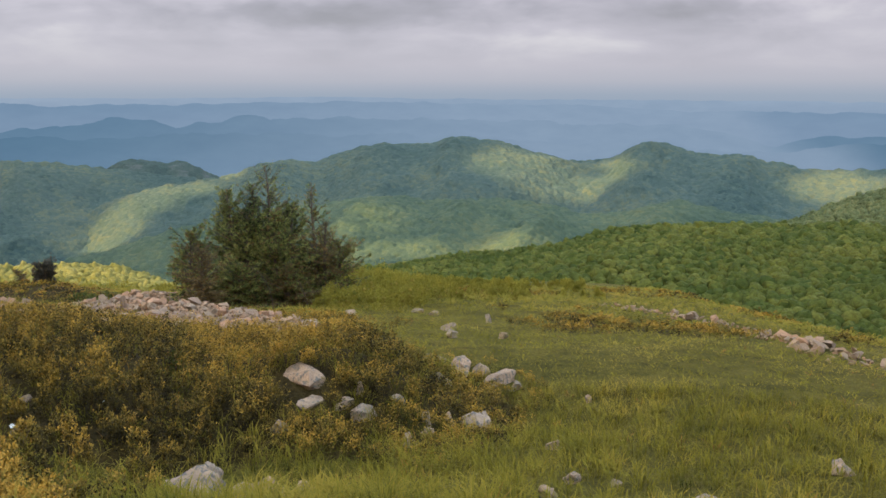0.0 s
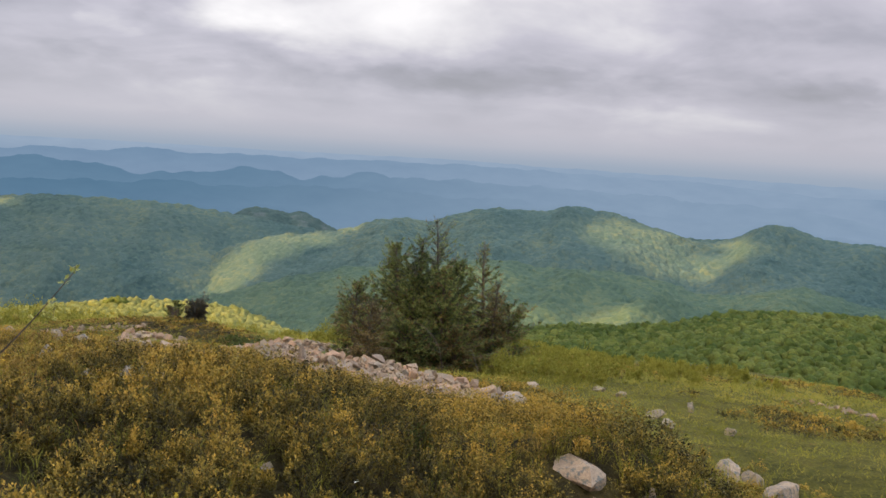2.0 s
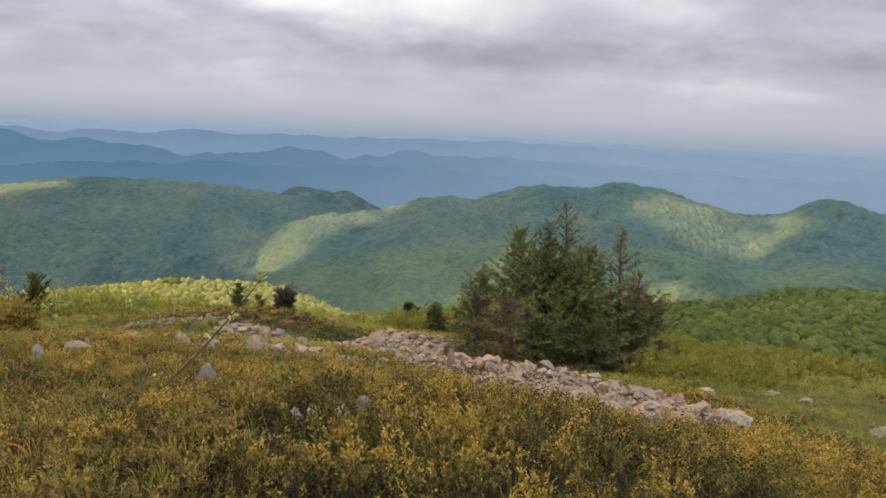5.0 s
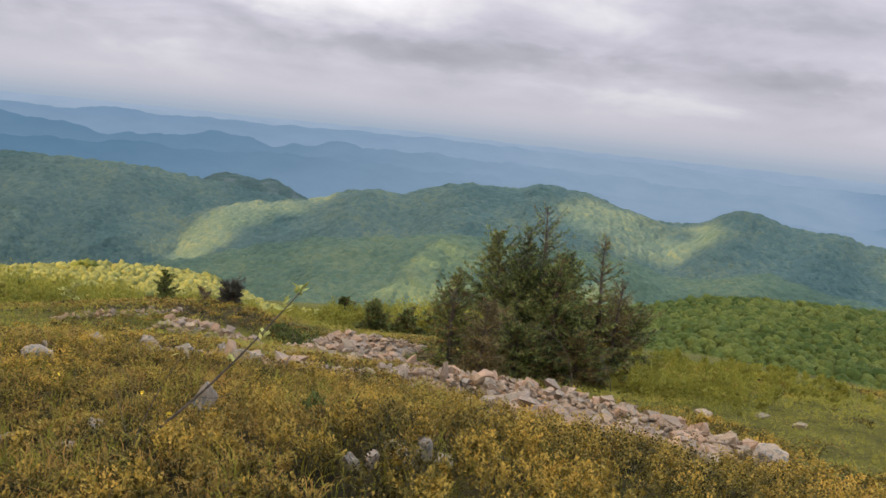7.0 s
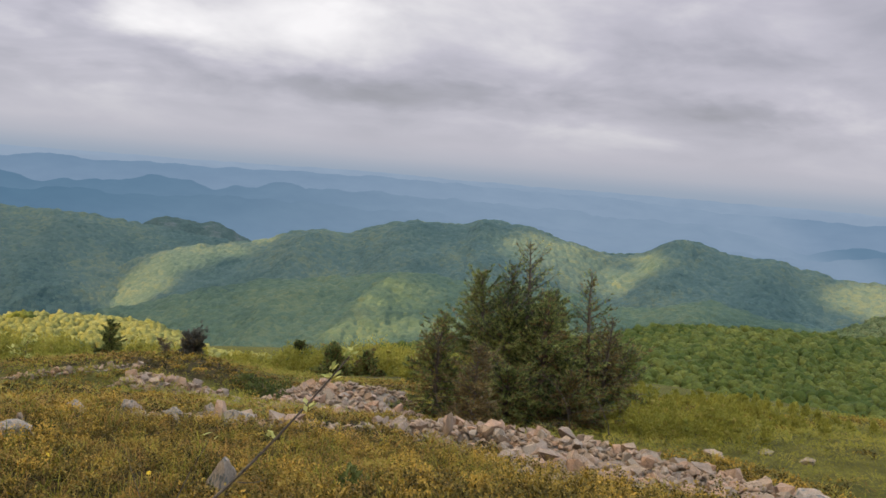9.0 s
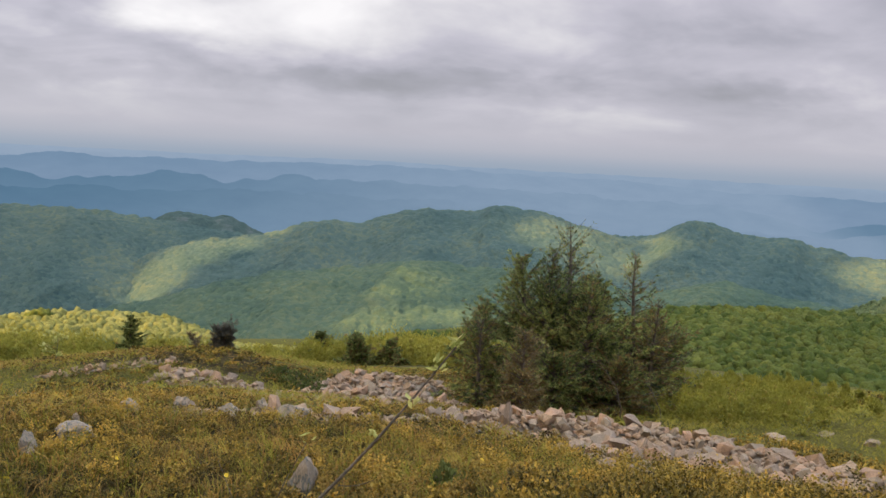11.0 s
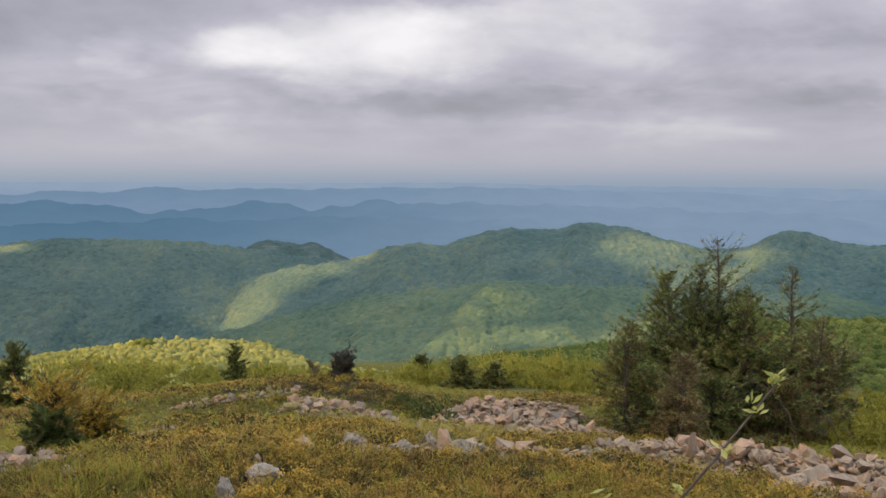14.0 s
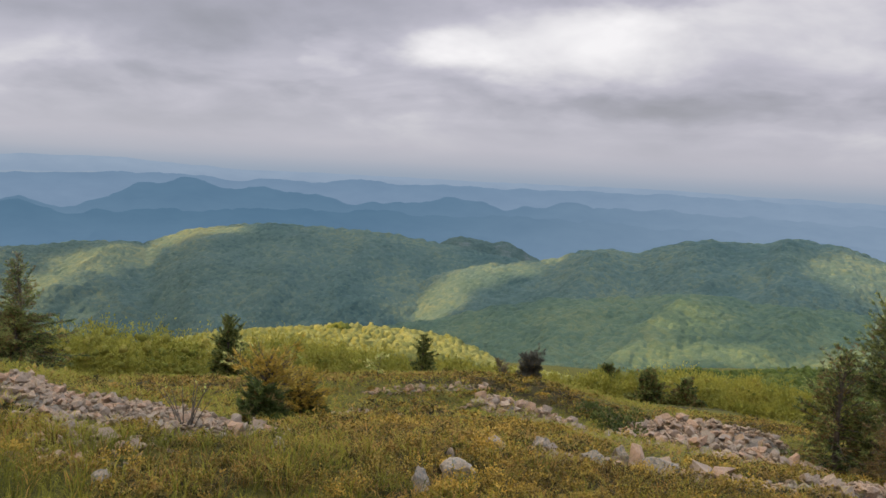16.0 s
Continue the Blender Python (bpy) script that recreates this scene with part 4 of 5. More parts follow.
conifer("dead_bush", "leafless grey juniper bush on a knoll", -15.1, 30.6, 0.8, 0.50, 34, 0.9, 0.0, 0.05, twig=1.5, fine=1.2, sharp=0.22, leaves=GREYTWIG, category="bush")
conifer("dead_bush", "small leafless bush with a bent stem", -15.9, 30.7, 0.7, 0.45, 35, 0.06, 0.0, 0.9, lean=(-0.4, 0), twig=1.2, leaves=GREYTWIG, category="bush")
LOW = "young conifers with golden shoots"
conifer("young_larch", "young conifer with golden-yellow new shoots", -14.62, 15.0, 0.95, 0.55, 41, 0.8, 0.0, 0.0, group=LOW, fine=0.9, twig=0.6, low=0.55, leaves=LARCH, sharp=0.35)
conifer("young_spruce", "small dark bushy spruce under golden shoots", -14.4, 14.6, 0.5, 0.32, 42, 1.4, 0.0, 0.1, group=LOW, fine=1.05, sharp=0.5, leaves=JUNIPER)
conifer("young_larch", "low golden-tipped conifer by the stones", -15.1, 16.7, 0.75, 0.5, 43, 0.8, 0.0, 0.0, group=LOW, fine=0.9, twig=0.6, low=0.45, leaves=LARCH, sharp=0.3)
conifer("young_spruce", "low dark spruce beside the stones", -15.2, 16.9, 0.55, 0.5, 44, 1.3, 0.0, 0.1, group=LOW, fine=1.05, sharp=0.5, leaves=JUNIPER)


# ---- stones ----
def stone_mesh(name, seed, points, flat, mat):
    """An angular block: the hull of points on a squeezed ball, with one or two broken faces."""
    rng = random.Random(seed)
    bm = bmesh.new()
    cut = [Vector((rng.gauss(0, 1), rng.gauss(0, 1), rng.gauss(0, 1))).normalized() for _ in range(3)]
    for _ in range(points):
        p = Vector((rng.gauss(0, 1), rng.gauss(0, 1), rng.gauss(0, 1))).normalized() * rng.uniform(0.85, 1.1)
        for c in cut:
            over = p.dot(c) - 0.62
            if over > 0:
                p -= c * over
        bm.verts.new((p.x * 0.5, p.y * 0.5 * rng.uniform(0.7, 0.9), p.z * 0.5 * flat))
    bmesh.ops.convex_hull(bm, input=bm.verts)
    bmesh.ops.delete(bm, geom=[v for v in bm.verts if not v.link_faces], context="VERTS")
    me = bpy.data.meshes.new(name)
    bm.to_mesh(me)
    bm.free()
    me.materials.append(mat)
    return me


BLOCKS = [stone_mesh("stone", 100 + k, 14, 0.45 + 0.08 * (k % 5), PINK if k % 3 else STONE) for k in range(14)]


def chip_shape(me):
    return np.array([v.co for v in me.vertices]), np.array([p.vertices for p in me.polygons])


CHIPS = [chip_shape(stone_mesh("chip", 500 + k, 8, 0.6, STONE)) for k in range(8)]


def boulder_mesh(seed, flat):
    """A larger weathered block: hull, then softened edges and uneven faces."""
    me = stone_mesh("boulder", seed, 17, flat, LICHEN)
    bm = bmesh.new()
    bm.from_mesh(me)
    bmesh.ops.bevel(bm, geom=list(bm.edges), offset=0.02, segments=1, affect="EDGES", clamp_overlap=True)
    bmesh.ops.triangulate(bm, faces=bm.faces)
    for _ in range(2):
        bmesh.ops.subdivide_edges(bm, edges=[e for e in bm.edges if e.calc_length() > 0.13], cuts=1)
        bmesh.ops.triangulate(bm, faces=bm.faces)
    for v in bm.verts:
        o = Vector((seed * 1.7, 0, 0))
        v.co += v.co.normalized() * (0.06 * noise.noise(v.co * 2.6 + o) + 0.035 * noise.noise(v.co * 7 + o) - 0.05 * abs(noise.noise(v.co * 4 - o)))
    bm.to_mesh(me)
    bm.free()
    return me


BOULDERS = [boulder_mesh(300 + k, 0.55 + 0.1 * (k % 4)) for k in range(8)]
FRONT = [(-2.05, 6.30, 0.60, 0.36), (-2.0, 6.58, 0.42, 0.40), (-1.66, 6.36, 0.27, 0.18), (-1.38, 6.28, 0.46, 0.27), (-1.18, 6.42, 0.24, 0.17)]
HUMP = [
    (-1.5, 8.42, 0.66, 0.26), (-1.36, 8.04, 0.42, 0.14), (-1.0, 8.02, 0.25, 0.13), (-0.81, 7.87, 0.25, 0.20), (-0.88, 8.24, 0.11, 0.22), (-0.47, 8.31, 0.15, 0.12), (-1.6, 7.66, 0.16, 0.15),
    (-3.75, 6.92, 0.16, 0.17), (-4.11, 7.71, 0.11, 0.10), (-0.17, 8.06, 0.17, 0.16), (-0.32, 7.41, 0.17, 0.20), (-0.15, 7.68, 0.14, 0.15), (0.06, 8.13, 0.15, 0.24), (0.4, 8.36, 0.45, 0.40),
]
SPUR = [
    (-0.03, 9.86, 0.34, 0.27), (0.26, 10.56, 0.54, 0.38), (0.5, 10.49, 0.26, 0.22), (0.75, 10.16, 0.46, 0.29), (0.91, 9.87, 0.17, 0.18), (-0.19, 11.18, 0.18, 0.13), (-0.07, 11.12, 0.22, 0.13),
    (1.69, 9.16, 0.16, 0.13), (1.03, 7.25, 0.24, 0.14), (0.95, 5.55, 0.22, 0.12), (1.21, 5.32, 0.12, 0.09), (0.69, 5.05, 0.19, 0.11), (2.91, 5.61, 0.30, 0.16), (1.67, 4.86, 0.34, 0.11),
]
LOOSE = FRONT + HUMP + SPUR
SCATTERED = [
    (0.12, 15.76, 0.34, 0.13), (0.17, 14.52, 0.3, 0.13), (1.0, 17.26, 0.22, 0.17), (1.08, 14.29, 0.2, 0.1), (-0.61, 19.66, 0.36, 0.1), (-0.19, 18.79, 0.34, 0.1),
    (-11.0, 14.05, 0.25, 0.18), (-10.66, 14.8, 0.22, 0.2), (-10.36, 14.43, 0.2, 0.12), (-10.0, 14.62, 0.3, 0.17), (-9.83, 15.7, 0.24, 0.18), (-9.3, 15.2, 0.42, 0.15),
    (-8.28, 11.03, 0.27, 0.29), (-10.86, 12.42, 0.46, 0.17), (-8.82, 10.08, 0.26, 0.11), (-9.24, 9.48, 0.15, 0.09), (-8.65, 9.32, 0.18, 0.1), (-10.83, 11.71, 0.15, 0.09),
    (-7.80, 10.38, 0.12, 0.07), (-2.06, 18.09, 0.48, 0.13), (-5.32, 13.24, 0.3, 0.13), (-11.15, 13.14, 0.1, 0.12), (-15.44, 21.3, 0.4, 0.14), (-12.82, 10.17, 0.17, 0.12),
    (-12.71, 12.36, 0.2, 0.16), (-10.92, 11.78, 0.2, 0.19), (-6.50, 9.02, 0.15, 0.1), (-6.37, 9.07, 0.15, 0.1), (-6.19, 9.19, 0.25, 0.11), (-6.04, 9.39, 0.18, 0.14), (-6.31, 9.45, 0.16, 0.08), (-5.91, 9.37, 0.16, 0.07),
]


def lay(name, me, x, y, size, high, rng, label="", category="", group="", up=0.0, tilt=12, parent=None):
    ob = new(name, me)
    tall = max(v.co.z for v in me.vertices) * 2
    ob.scale = (size, size * rng.uniform(0.75, 1.05), high / tall * 1.15)
    ob.rotation_euler = (radians(rng.uniform(-tilt, tilt)), radians(rng.uniform(-tilt, tilt)), rng.uniform(0, math.tau))
    ob.location = (x, y, float(land(x, y)) + high * 0.38 + up)
    return tagged(ob, label, category, group) if label else ob


def loose_stones():
    rng = random.Random(4)
    for k, (x, y, w, h) in enumerate(LOOSE):
        big = w > 0.3
        wide = 1.25 if k < len(FRONT) else 1.05 if k < len(FRONT) + 2 else 1.4 if k < len(LOOSE) - 7 else 0.9
        lay("boulder" if big else "rock", BOULDERS[(k + 3) % 8], x, y, wide * w, 0.92 * h, rng, "lichen-spotted grey limestone boulder sunk in heath" if big else "pale limestone rock half sunk in grass", "rock", "stones in the meadow", up=-0.07 if k < len(FRONT) else -0.16 * h - 0.06 * big, tilt=7)
    for k, (x, y, w, h) in enumerate(SCATTERED):
        w, h = 1.25 * w, 1.3 * h
        lay("rock", BOULDERS[(k * 3) % 8], x, y, w, h, rng, "pale weathered limestone rock lying in the heath", "rock", "stones in the meadow")
    lay("standing_stone", BLOCKS[2], -6.5, 16.3, 0.17, 0.42, rng, "white upright block of limestone by the rubble", "rock", up=0.08, tilt=6)
    lay("boulder", BOULDERS[5], -2.35, 13.75, 0.62, 0.28, rng, "smooth pinkish boulder at the end of rubble", "rock", tilt=4)


loose_stones()


def rubble(label, line, width, high, count, sizes, seed, small):
    """A heap of broken stone along a line: an earthy core and its stones."""
    rng = random.Random(seed)
    pts = np.array(line, float)
    seg = np.concatenate([[0], np.cumsum(np.hypot(*np.diff(pts, axis=0).T))])

    def at(s):
        return np.array([np.interp(s, seg, pts[:, 0]), np.interp(s, seg, pts[:, 1])])

    n, m = max(8, int(seg[-1] / 0.25)), 13
    s = np.linspace(-width * 0.5, seg[-1] + width * 0.5, n)
    mid = np.array([at(v) for v in s])
    way = unit(np.gradient(np.array([at(v) + 1e-3 * v * unit(pts[-1] - pts[0]) for v in s]), axis=0))
    side = np.stack([-way[:, 1], way[:, 0]], -1)
    mid = mid + way * (np.minimum(0, s) + np.maximum(0, s - seg[-1]))[:, None]
    c = np.linspace(-1, 1, m)
    xy = mid[:, None] + side[:, None] * (c * width)[None, :, None]

    def uneven(px, py):
        return 0.7 + 0.6 * fbm(px * 1.5, py * 1.5, 3, seed)

    def mound(k, q):
        ends = max(0.0, 1 - abs(2 * k - 1) ** 3) ** 0.7
        return high * ends * math.cos(q * math.pi / 2)

    z = np.array([[mound(i / (n - 1), c[j]) for j in range(m)] for i in range(n)])
    z = z * uneven(xy[..., 0], xy[..., 1]) + land(xy[..., 0], xy[..., 1]) - 0.05
    core = new("rubble_mound", mesh("rubble_mound", np.concatenate([xy, z[..., None]], -1).reshape(-1, 3), grid_faces(n, m), RUBBLE, True))
    tagged(core, label, "stone heap", "heaps of broken stone")
    for k in range(count):
        i, q = rng.random(), (rng.uniform(-1, 1) if rng.random() < 0.7 else rng.uniform(-1.3, 1.3))
        a = min(n - 1, int(i * (n - 1)))
        p = mid[a] + side[a] * q * width + way[a] * rng.uniform(-0.1, 0.1)
        size = rng.uniform(*sizes) * (0.75 if rng.random() < 0.55 else 1.15)
        ob = lay("stone", BLOCKS[rng.randrange(14)], p[0], p[1], size, size * rng.uniform(0.35, 0.6), rng, tilt=32)
        ob.location.z += (mound(i, min(1, abs(q))) if abs(q) < 1 else 0) * float(uneven(p[0], p[1])) + rng.uniform(-0.03, 0.04)
        ob.parent = core
    vs, fs, at_v = [], [], 0
    for k in range(small):
        i, q = rng.random(), max(-1.3, min(1.3, rng.gauss(0, 0.6)))
        a = min(n - 1, int(i * (n - 1)))
        p = mid[a] + side[a] * q * width + way[a] * rng.uniform(-0.15, 0.15)
        v, f = CHIPS[rng.randrange(len(CHIPS))]
        size = sizes[0] * rng.uniform(0.5, 1.5)
        t = rng.uniform(0, math.tau)
        w = v * size * np.array([1, rng.uniform(0.6, 1), rng.uniform(0.6, 1)])
        w = np.stack([w[:, 0] * math.cos(t) - w[:, 1] * math.sin(t), w[:, 0] * math.sin(t) + w[:, 1] * math.cos(t), w[:, 2] + 0.3 * w[:, 0]], -1)
        base = float(land(p[0], p[1])) + (mound(i, min(1, abs(q))) if abs(q) < 1 else 0) * float(uneven(p[0], p[1])) + size * 0.10
        vs.append(w + np.array([p[0], p[1], base]))
        fs.append(f + at_v)
        at_v += len(v)
    grit = part("loose_grit", mesh("loose_grit", np.concatenate(vs), np.concatenate(fs), CHIP), core)
    tagged(grit, kind="stuff")
    return core


rubble("long heap of pinkish broken limestone before the spruces", [(-7.0, 17.3), (-6.1, 16.6), (-5.2, 16.0), (-4.3, 15.2), (-3.5, 14.5), (-2.7, 13.9)], 0.8, 0.28, 298, (0.12, 0.33), 1, 1900)
rubble("broad skirt of flat pinkish stones below the heap", [(-5.2, 14.6), (-4.6, 14.0), (-3.9, 13.6), (-3.1, 13.3)], 0.75, 0.12, 270, (0.10, 0.34), 13, 1200)
rubble("few broken stones trailing into the heath", [(-5.35, 13.6), (-5.4, 12.6), (-5.3, 11.8)], 0.35, 0.03, 26, (0.1, 0.3), 14, 50)
rubble("broad mound of grey and pink broken stone", [(-10.5, 26.5), (-9.8, 26.1), (-8.9, 25.5), (-8.1, 25.1)], 1.25, 0.80, 298, (0.14, 0.38), 2, 2100)
rubble("stones spilling forward from the broad mound", [(-11.6, 24.6), (-10.6, 23.8), (-9.4, 23.4), (-8.4, 23.0)], 0.6, 0.14, 150, (0.16, 0.42), 15, 260)
rubble("apron of grey stone below the broad mound", [(-10.3, 23.6), (-9.5, 22.4), (-8.8, 21.4), (-8.1, 20.8)], 1.25, 0.22, 298, (0.12, 0.34), 16, 1100)
rubble("low spread of pale broken stone on the knoll", [(-14.6, 25.3), (-13.4, 25.5), (-12.2, 25.0)], 0.8, 0.2, 230, (0.13, 0.34), 3, 400)
rubble("heap of pinkish stone by the old diggings", [(-19.6, 15.4), (-18.2, 14.1), (-16.8, 13.2), (-16.0, 12.8)], 0.6, 0.19, 290, (0.08, 0.20), 4, 1200)
rubble("pale stones spilling down by the diggings", [(-15.2, 12.4), (-14.4, 11.5), (-13.6, 10.4)], 0.7, 0.04, 90, (0.08, 0.22), 5, 160)
rubble("bank of grey broken stone in the hollow", [(-16.4, 14.2), (-15.6, 13.8), (-14.8, 13.4), (-14.05, 12.95)], 0.95, 0.13, 298, (0.08, 0.20), 6, 1700)
rubble("row of grey stones behind the young conifers", [(-15.4, 16.6), (-15.8, 18.0), (-16.3, 20.5), (-16.6, 21.8)], 0.4, 0.06, 50, (0.13, 0.32), 7, 40)
rubble("thin line of pale stones on the meadow's edge", [(-18.0, 25.0), (-17.1, 25.5), (-16.3, 26.1), (-15.3, 27.3)], 0.28, 0.06, 60, (0.12, 0.28), 8, 60)
rubble("line of blocky pale stones across the heath", [(-10.3, 14.6), (-9.4, 15.3), (-8.6, 15.6), (-7.9, 16.3), (-7.2, 16.9)], 0.24, 0.05, 46, (0.16, 0.38), 9, 60)
rubble("thin scatter of broken stone along the rim", [(4.7, 22.8), (5.3, 20.6), (5.9, 18.4), (6.3, 17.0)], 0.4, 0.04, 60, (0.1, 0.3), 10, 70)
rubble("scatter of pinkish flat stones on the rim", [(6.2, 16.0), (6.1, 13.8), (6.1, 12.2), (6.0, 10.6)], 0.4, 0.04, 70, (0.1, 0.3), 11, 80)
rubble("few pale stones in the trench grass", [(-12.2, 22.0), (-10.8, 21.0), (-9.6, 20.4), (-8.6, 19.8)], 0.5, 0.02, 22, (0.16, 0.4), 12, 20)
HEAPS = [((-10.3, 23.6), (-8.1, 20.8), 1.2), ((-7.0, 17.3), (-2.7, 13.9), 0.9), ((-10.9, 26.6), (-7.9, 25.0), 1.4), ((-5.2, 14.6), (-3.1, 13.3), 0.8), ((-11.6, 24.6), (-8.4, 23.0), 0.45), ((-19.6, 15.4), (-15.4, 12.6), 0.8), ((-16.6, 14.3), (-14.0, 12.95), 0.85), ((-14.3, 25.2), (-12.4, 25.3), 0.5), ((4.7, 22.8), (6.3, 17.0), 0.35), ((6.2, 16.0), (6.0, 10.6), 0.35), ((-10.3, 14.6), (-8.6, 15.6), 0.22), ((-8.6, 15.6), (-7.2, 16.9), 0.22), ((-18.0, 25.0), (-15.3, 27.3), 0.3)]


# ---- heath and grass ----
def to_line(x, y, a, b):
    ax, ay, dx, dy = a[0], a[1], b[0] - a[0], b[1] - a[1]
    t = np.clip(((x - ax) * dx + (y - ay) * dy) / (dx * dx + dy * dy), 0, 1)
    return np.hypot(x - ax - t * dx, y - ay - t * dy)


def free_ground(x, y):
    ok = np.ones(len(x), bool)
    for a, b, w in HEAPS:
        ok &= to_line(x, y, a, b) > w * 0.85
    for sx, sy, w, h in LOOSE + SCATTERED:
        # cleared a little more towards the camera, so the stones show
        ok &= np.hypot((x - sx) / (0.48 * w), (y - sy + 0.15 * w) / (0.34 * w + 0.04)) > 1.0
    return ok


def among_stones(x, y):
    near = np.zeros(len(x))
    for sx, sy, w, h in HUMP + SPUR[:7]:
        near = np.maximum(near, bell(x, y, sx, sy - 0.28, 0.20 + 0.45 * w))
    return near


def tall(x, y):
    """How high the heath stands: shrubby on the hump, a low mat elsewhere."""
    h = 0.5 + 0.85 * np.exp(-(((x + 3.6) / 3.6) ** 2) - ((y - 8.6) / 3.0) ** 2)
    # lower and grassier on the stones' camera side, to keep them in view
    return h * (1 - 0.55 * among_stones(x, y))


TRACK = ((0.0, 0.0), (-8.3, 5.5))


def allowed(x, y, d0, d1, rng):
    """Ground cover stands off the stones, and thinner under and behind the walk."""
    d = to_line(x, y, *TRACK)
    ahead = 0.55 * x + 0.83 * y + 0.8 * (fbm(x, y, 2, 71) - 0.5)
    ahead = np.maximum(ahead, np.where(x < -7.5, y - 5.6, -9.0))
    return (d > d0) & (d < d1) & free_ground(x, y) & (rng.random(len(x)) < 0.15 + 0.85 * smoothstep(ahead, 1.2, 2.4))


def spread(n, d0, d1, rng):
    n = int(n * 1.13)
    x, y = rng.uniform(-24, 11, n), rng.uniform(-2, 36, n)
    k = allowed(x, y, d0, d1, rng)
    return x[k], y[k]


def as_tris(f, away):
    """Two triangles for a leaf near the walk, one for a leaf farther off."""
    return np.concatenate([f[:, [0, 1, 3]], f[:, [1, 2, 3]]]) if away < 5 else f[:, [1, 2, 3]]


def bushes(name, label, zones, mat, seed, share):
    """Bilberry cushions: each a dome of upright sprigs, shade painted inside, with pale new leaves at the tips."""
    rng = np.random.default_rng(seed)
    vs, fs, tone, at = [], [], [], 0
    for gap, d0, d1, sprigs, leaves, leaf, wide, high in zones:
        i, j = np.meshgrid(np.arange(-24, 11, gap), np.arange(-2, 36, gap))
        x, y = i.ravel() + gap * rng.uniform(-0.5, 0.5, i.size), j.ravel() + gap * rng.uniform(-0.5, 0.5, i.size)
        k = (rng.random(len(x)) < share(x, y)) & allowed(x, y, d0, d1, rng)
        x, y = x[k], y[k]
        size = rng.uniform(0.6, 1.35, len(x))
        # sprigs over the dome, leaves along the upper part of each sprig
        b, r = np.repeat(np.arange(len(x)), sprigs), rng.uniform(0.75, 1.12, len(x) * sprigs)
        a, lift = rng.uniform(0, math.tau, len(b)), np.sqrt(rng.uniform(0.0, 1.0, len(b)))
        flat = np.sqrt(1 - lift**2)
        H = high * size[b] * tall(x[b], y[b])
        tip = np.stack([x[b] + wide * size[b] * flat * np.cos(a) * r, y[b] + wide * size[b] * flat * np.sin(a) * r, H * (0.25 + 0.75 * lift) * r], -1)
        way = unit(np.stack([flat * np.cos(a) * 0.5, flat * np.sin(a) * 0.5, 0.9 + 0 * a], -1) + 0.18 * rng.normal(size=tip.shape))
        long = np.minimum(tip[:, 2] * 0.8, 0.13) * rng.uniform(0.7, 1.2, len(b))
        tip[:, 2] += land(x[b], y[b])
        # low sprigs take a darker tone, painting the shade within the dome
        dome_shade = (0.25 + 0.75 * lift) * rng.uniform(0.55, 1.1, len(b)) + (rng.normal(size=len(x)) * 0.16)[b]
        q = np.repeat(np.arange(len(b)), leaves)
        u = rng.random(len(q)) ** 0.75
        around = unit(np.cross(way[q], unit(rng.normal(size=(len(q), 3)))))
        pos = tip[q] - way[q] * (long[q] * (1 - u))[:, None] + around * (0.25 * leaf)
        ln = leaf * rng.uniform(0.7, 1.3, len(q))
        v, f = leaf_quads(pos, unit(way[q] * 0.8 + around * 0.75), unit(way[q] * 0.8 - around * 0.5), ln, ln * rng.uniform(0.45, 0.65, len(q)))
        vs.append(v)
        fs.append(as_tris(f, d0) + at)
        tone.append(np.repeat(dome_shade[q] * (0.25 + 0.75 * u), 4))
        at += len(v)
    me = mesh(name, np.concatenate(vs), np.concatenate(fs), mat)
    me.attributes.new("tip_shade", "FLOAT", "POINT").data.foreach_set("value", np.concatenate(tone).astype(np.float32))
    return tagged(new(name, me), label, "ground cover", kind="stuff")


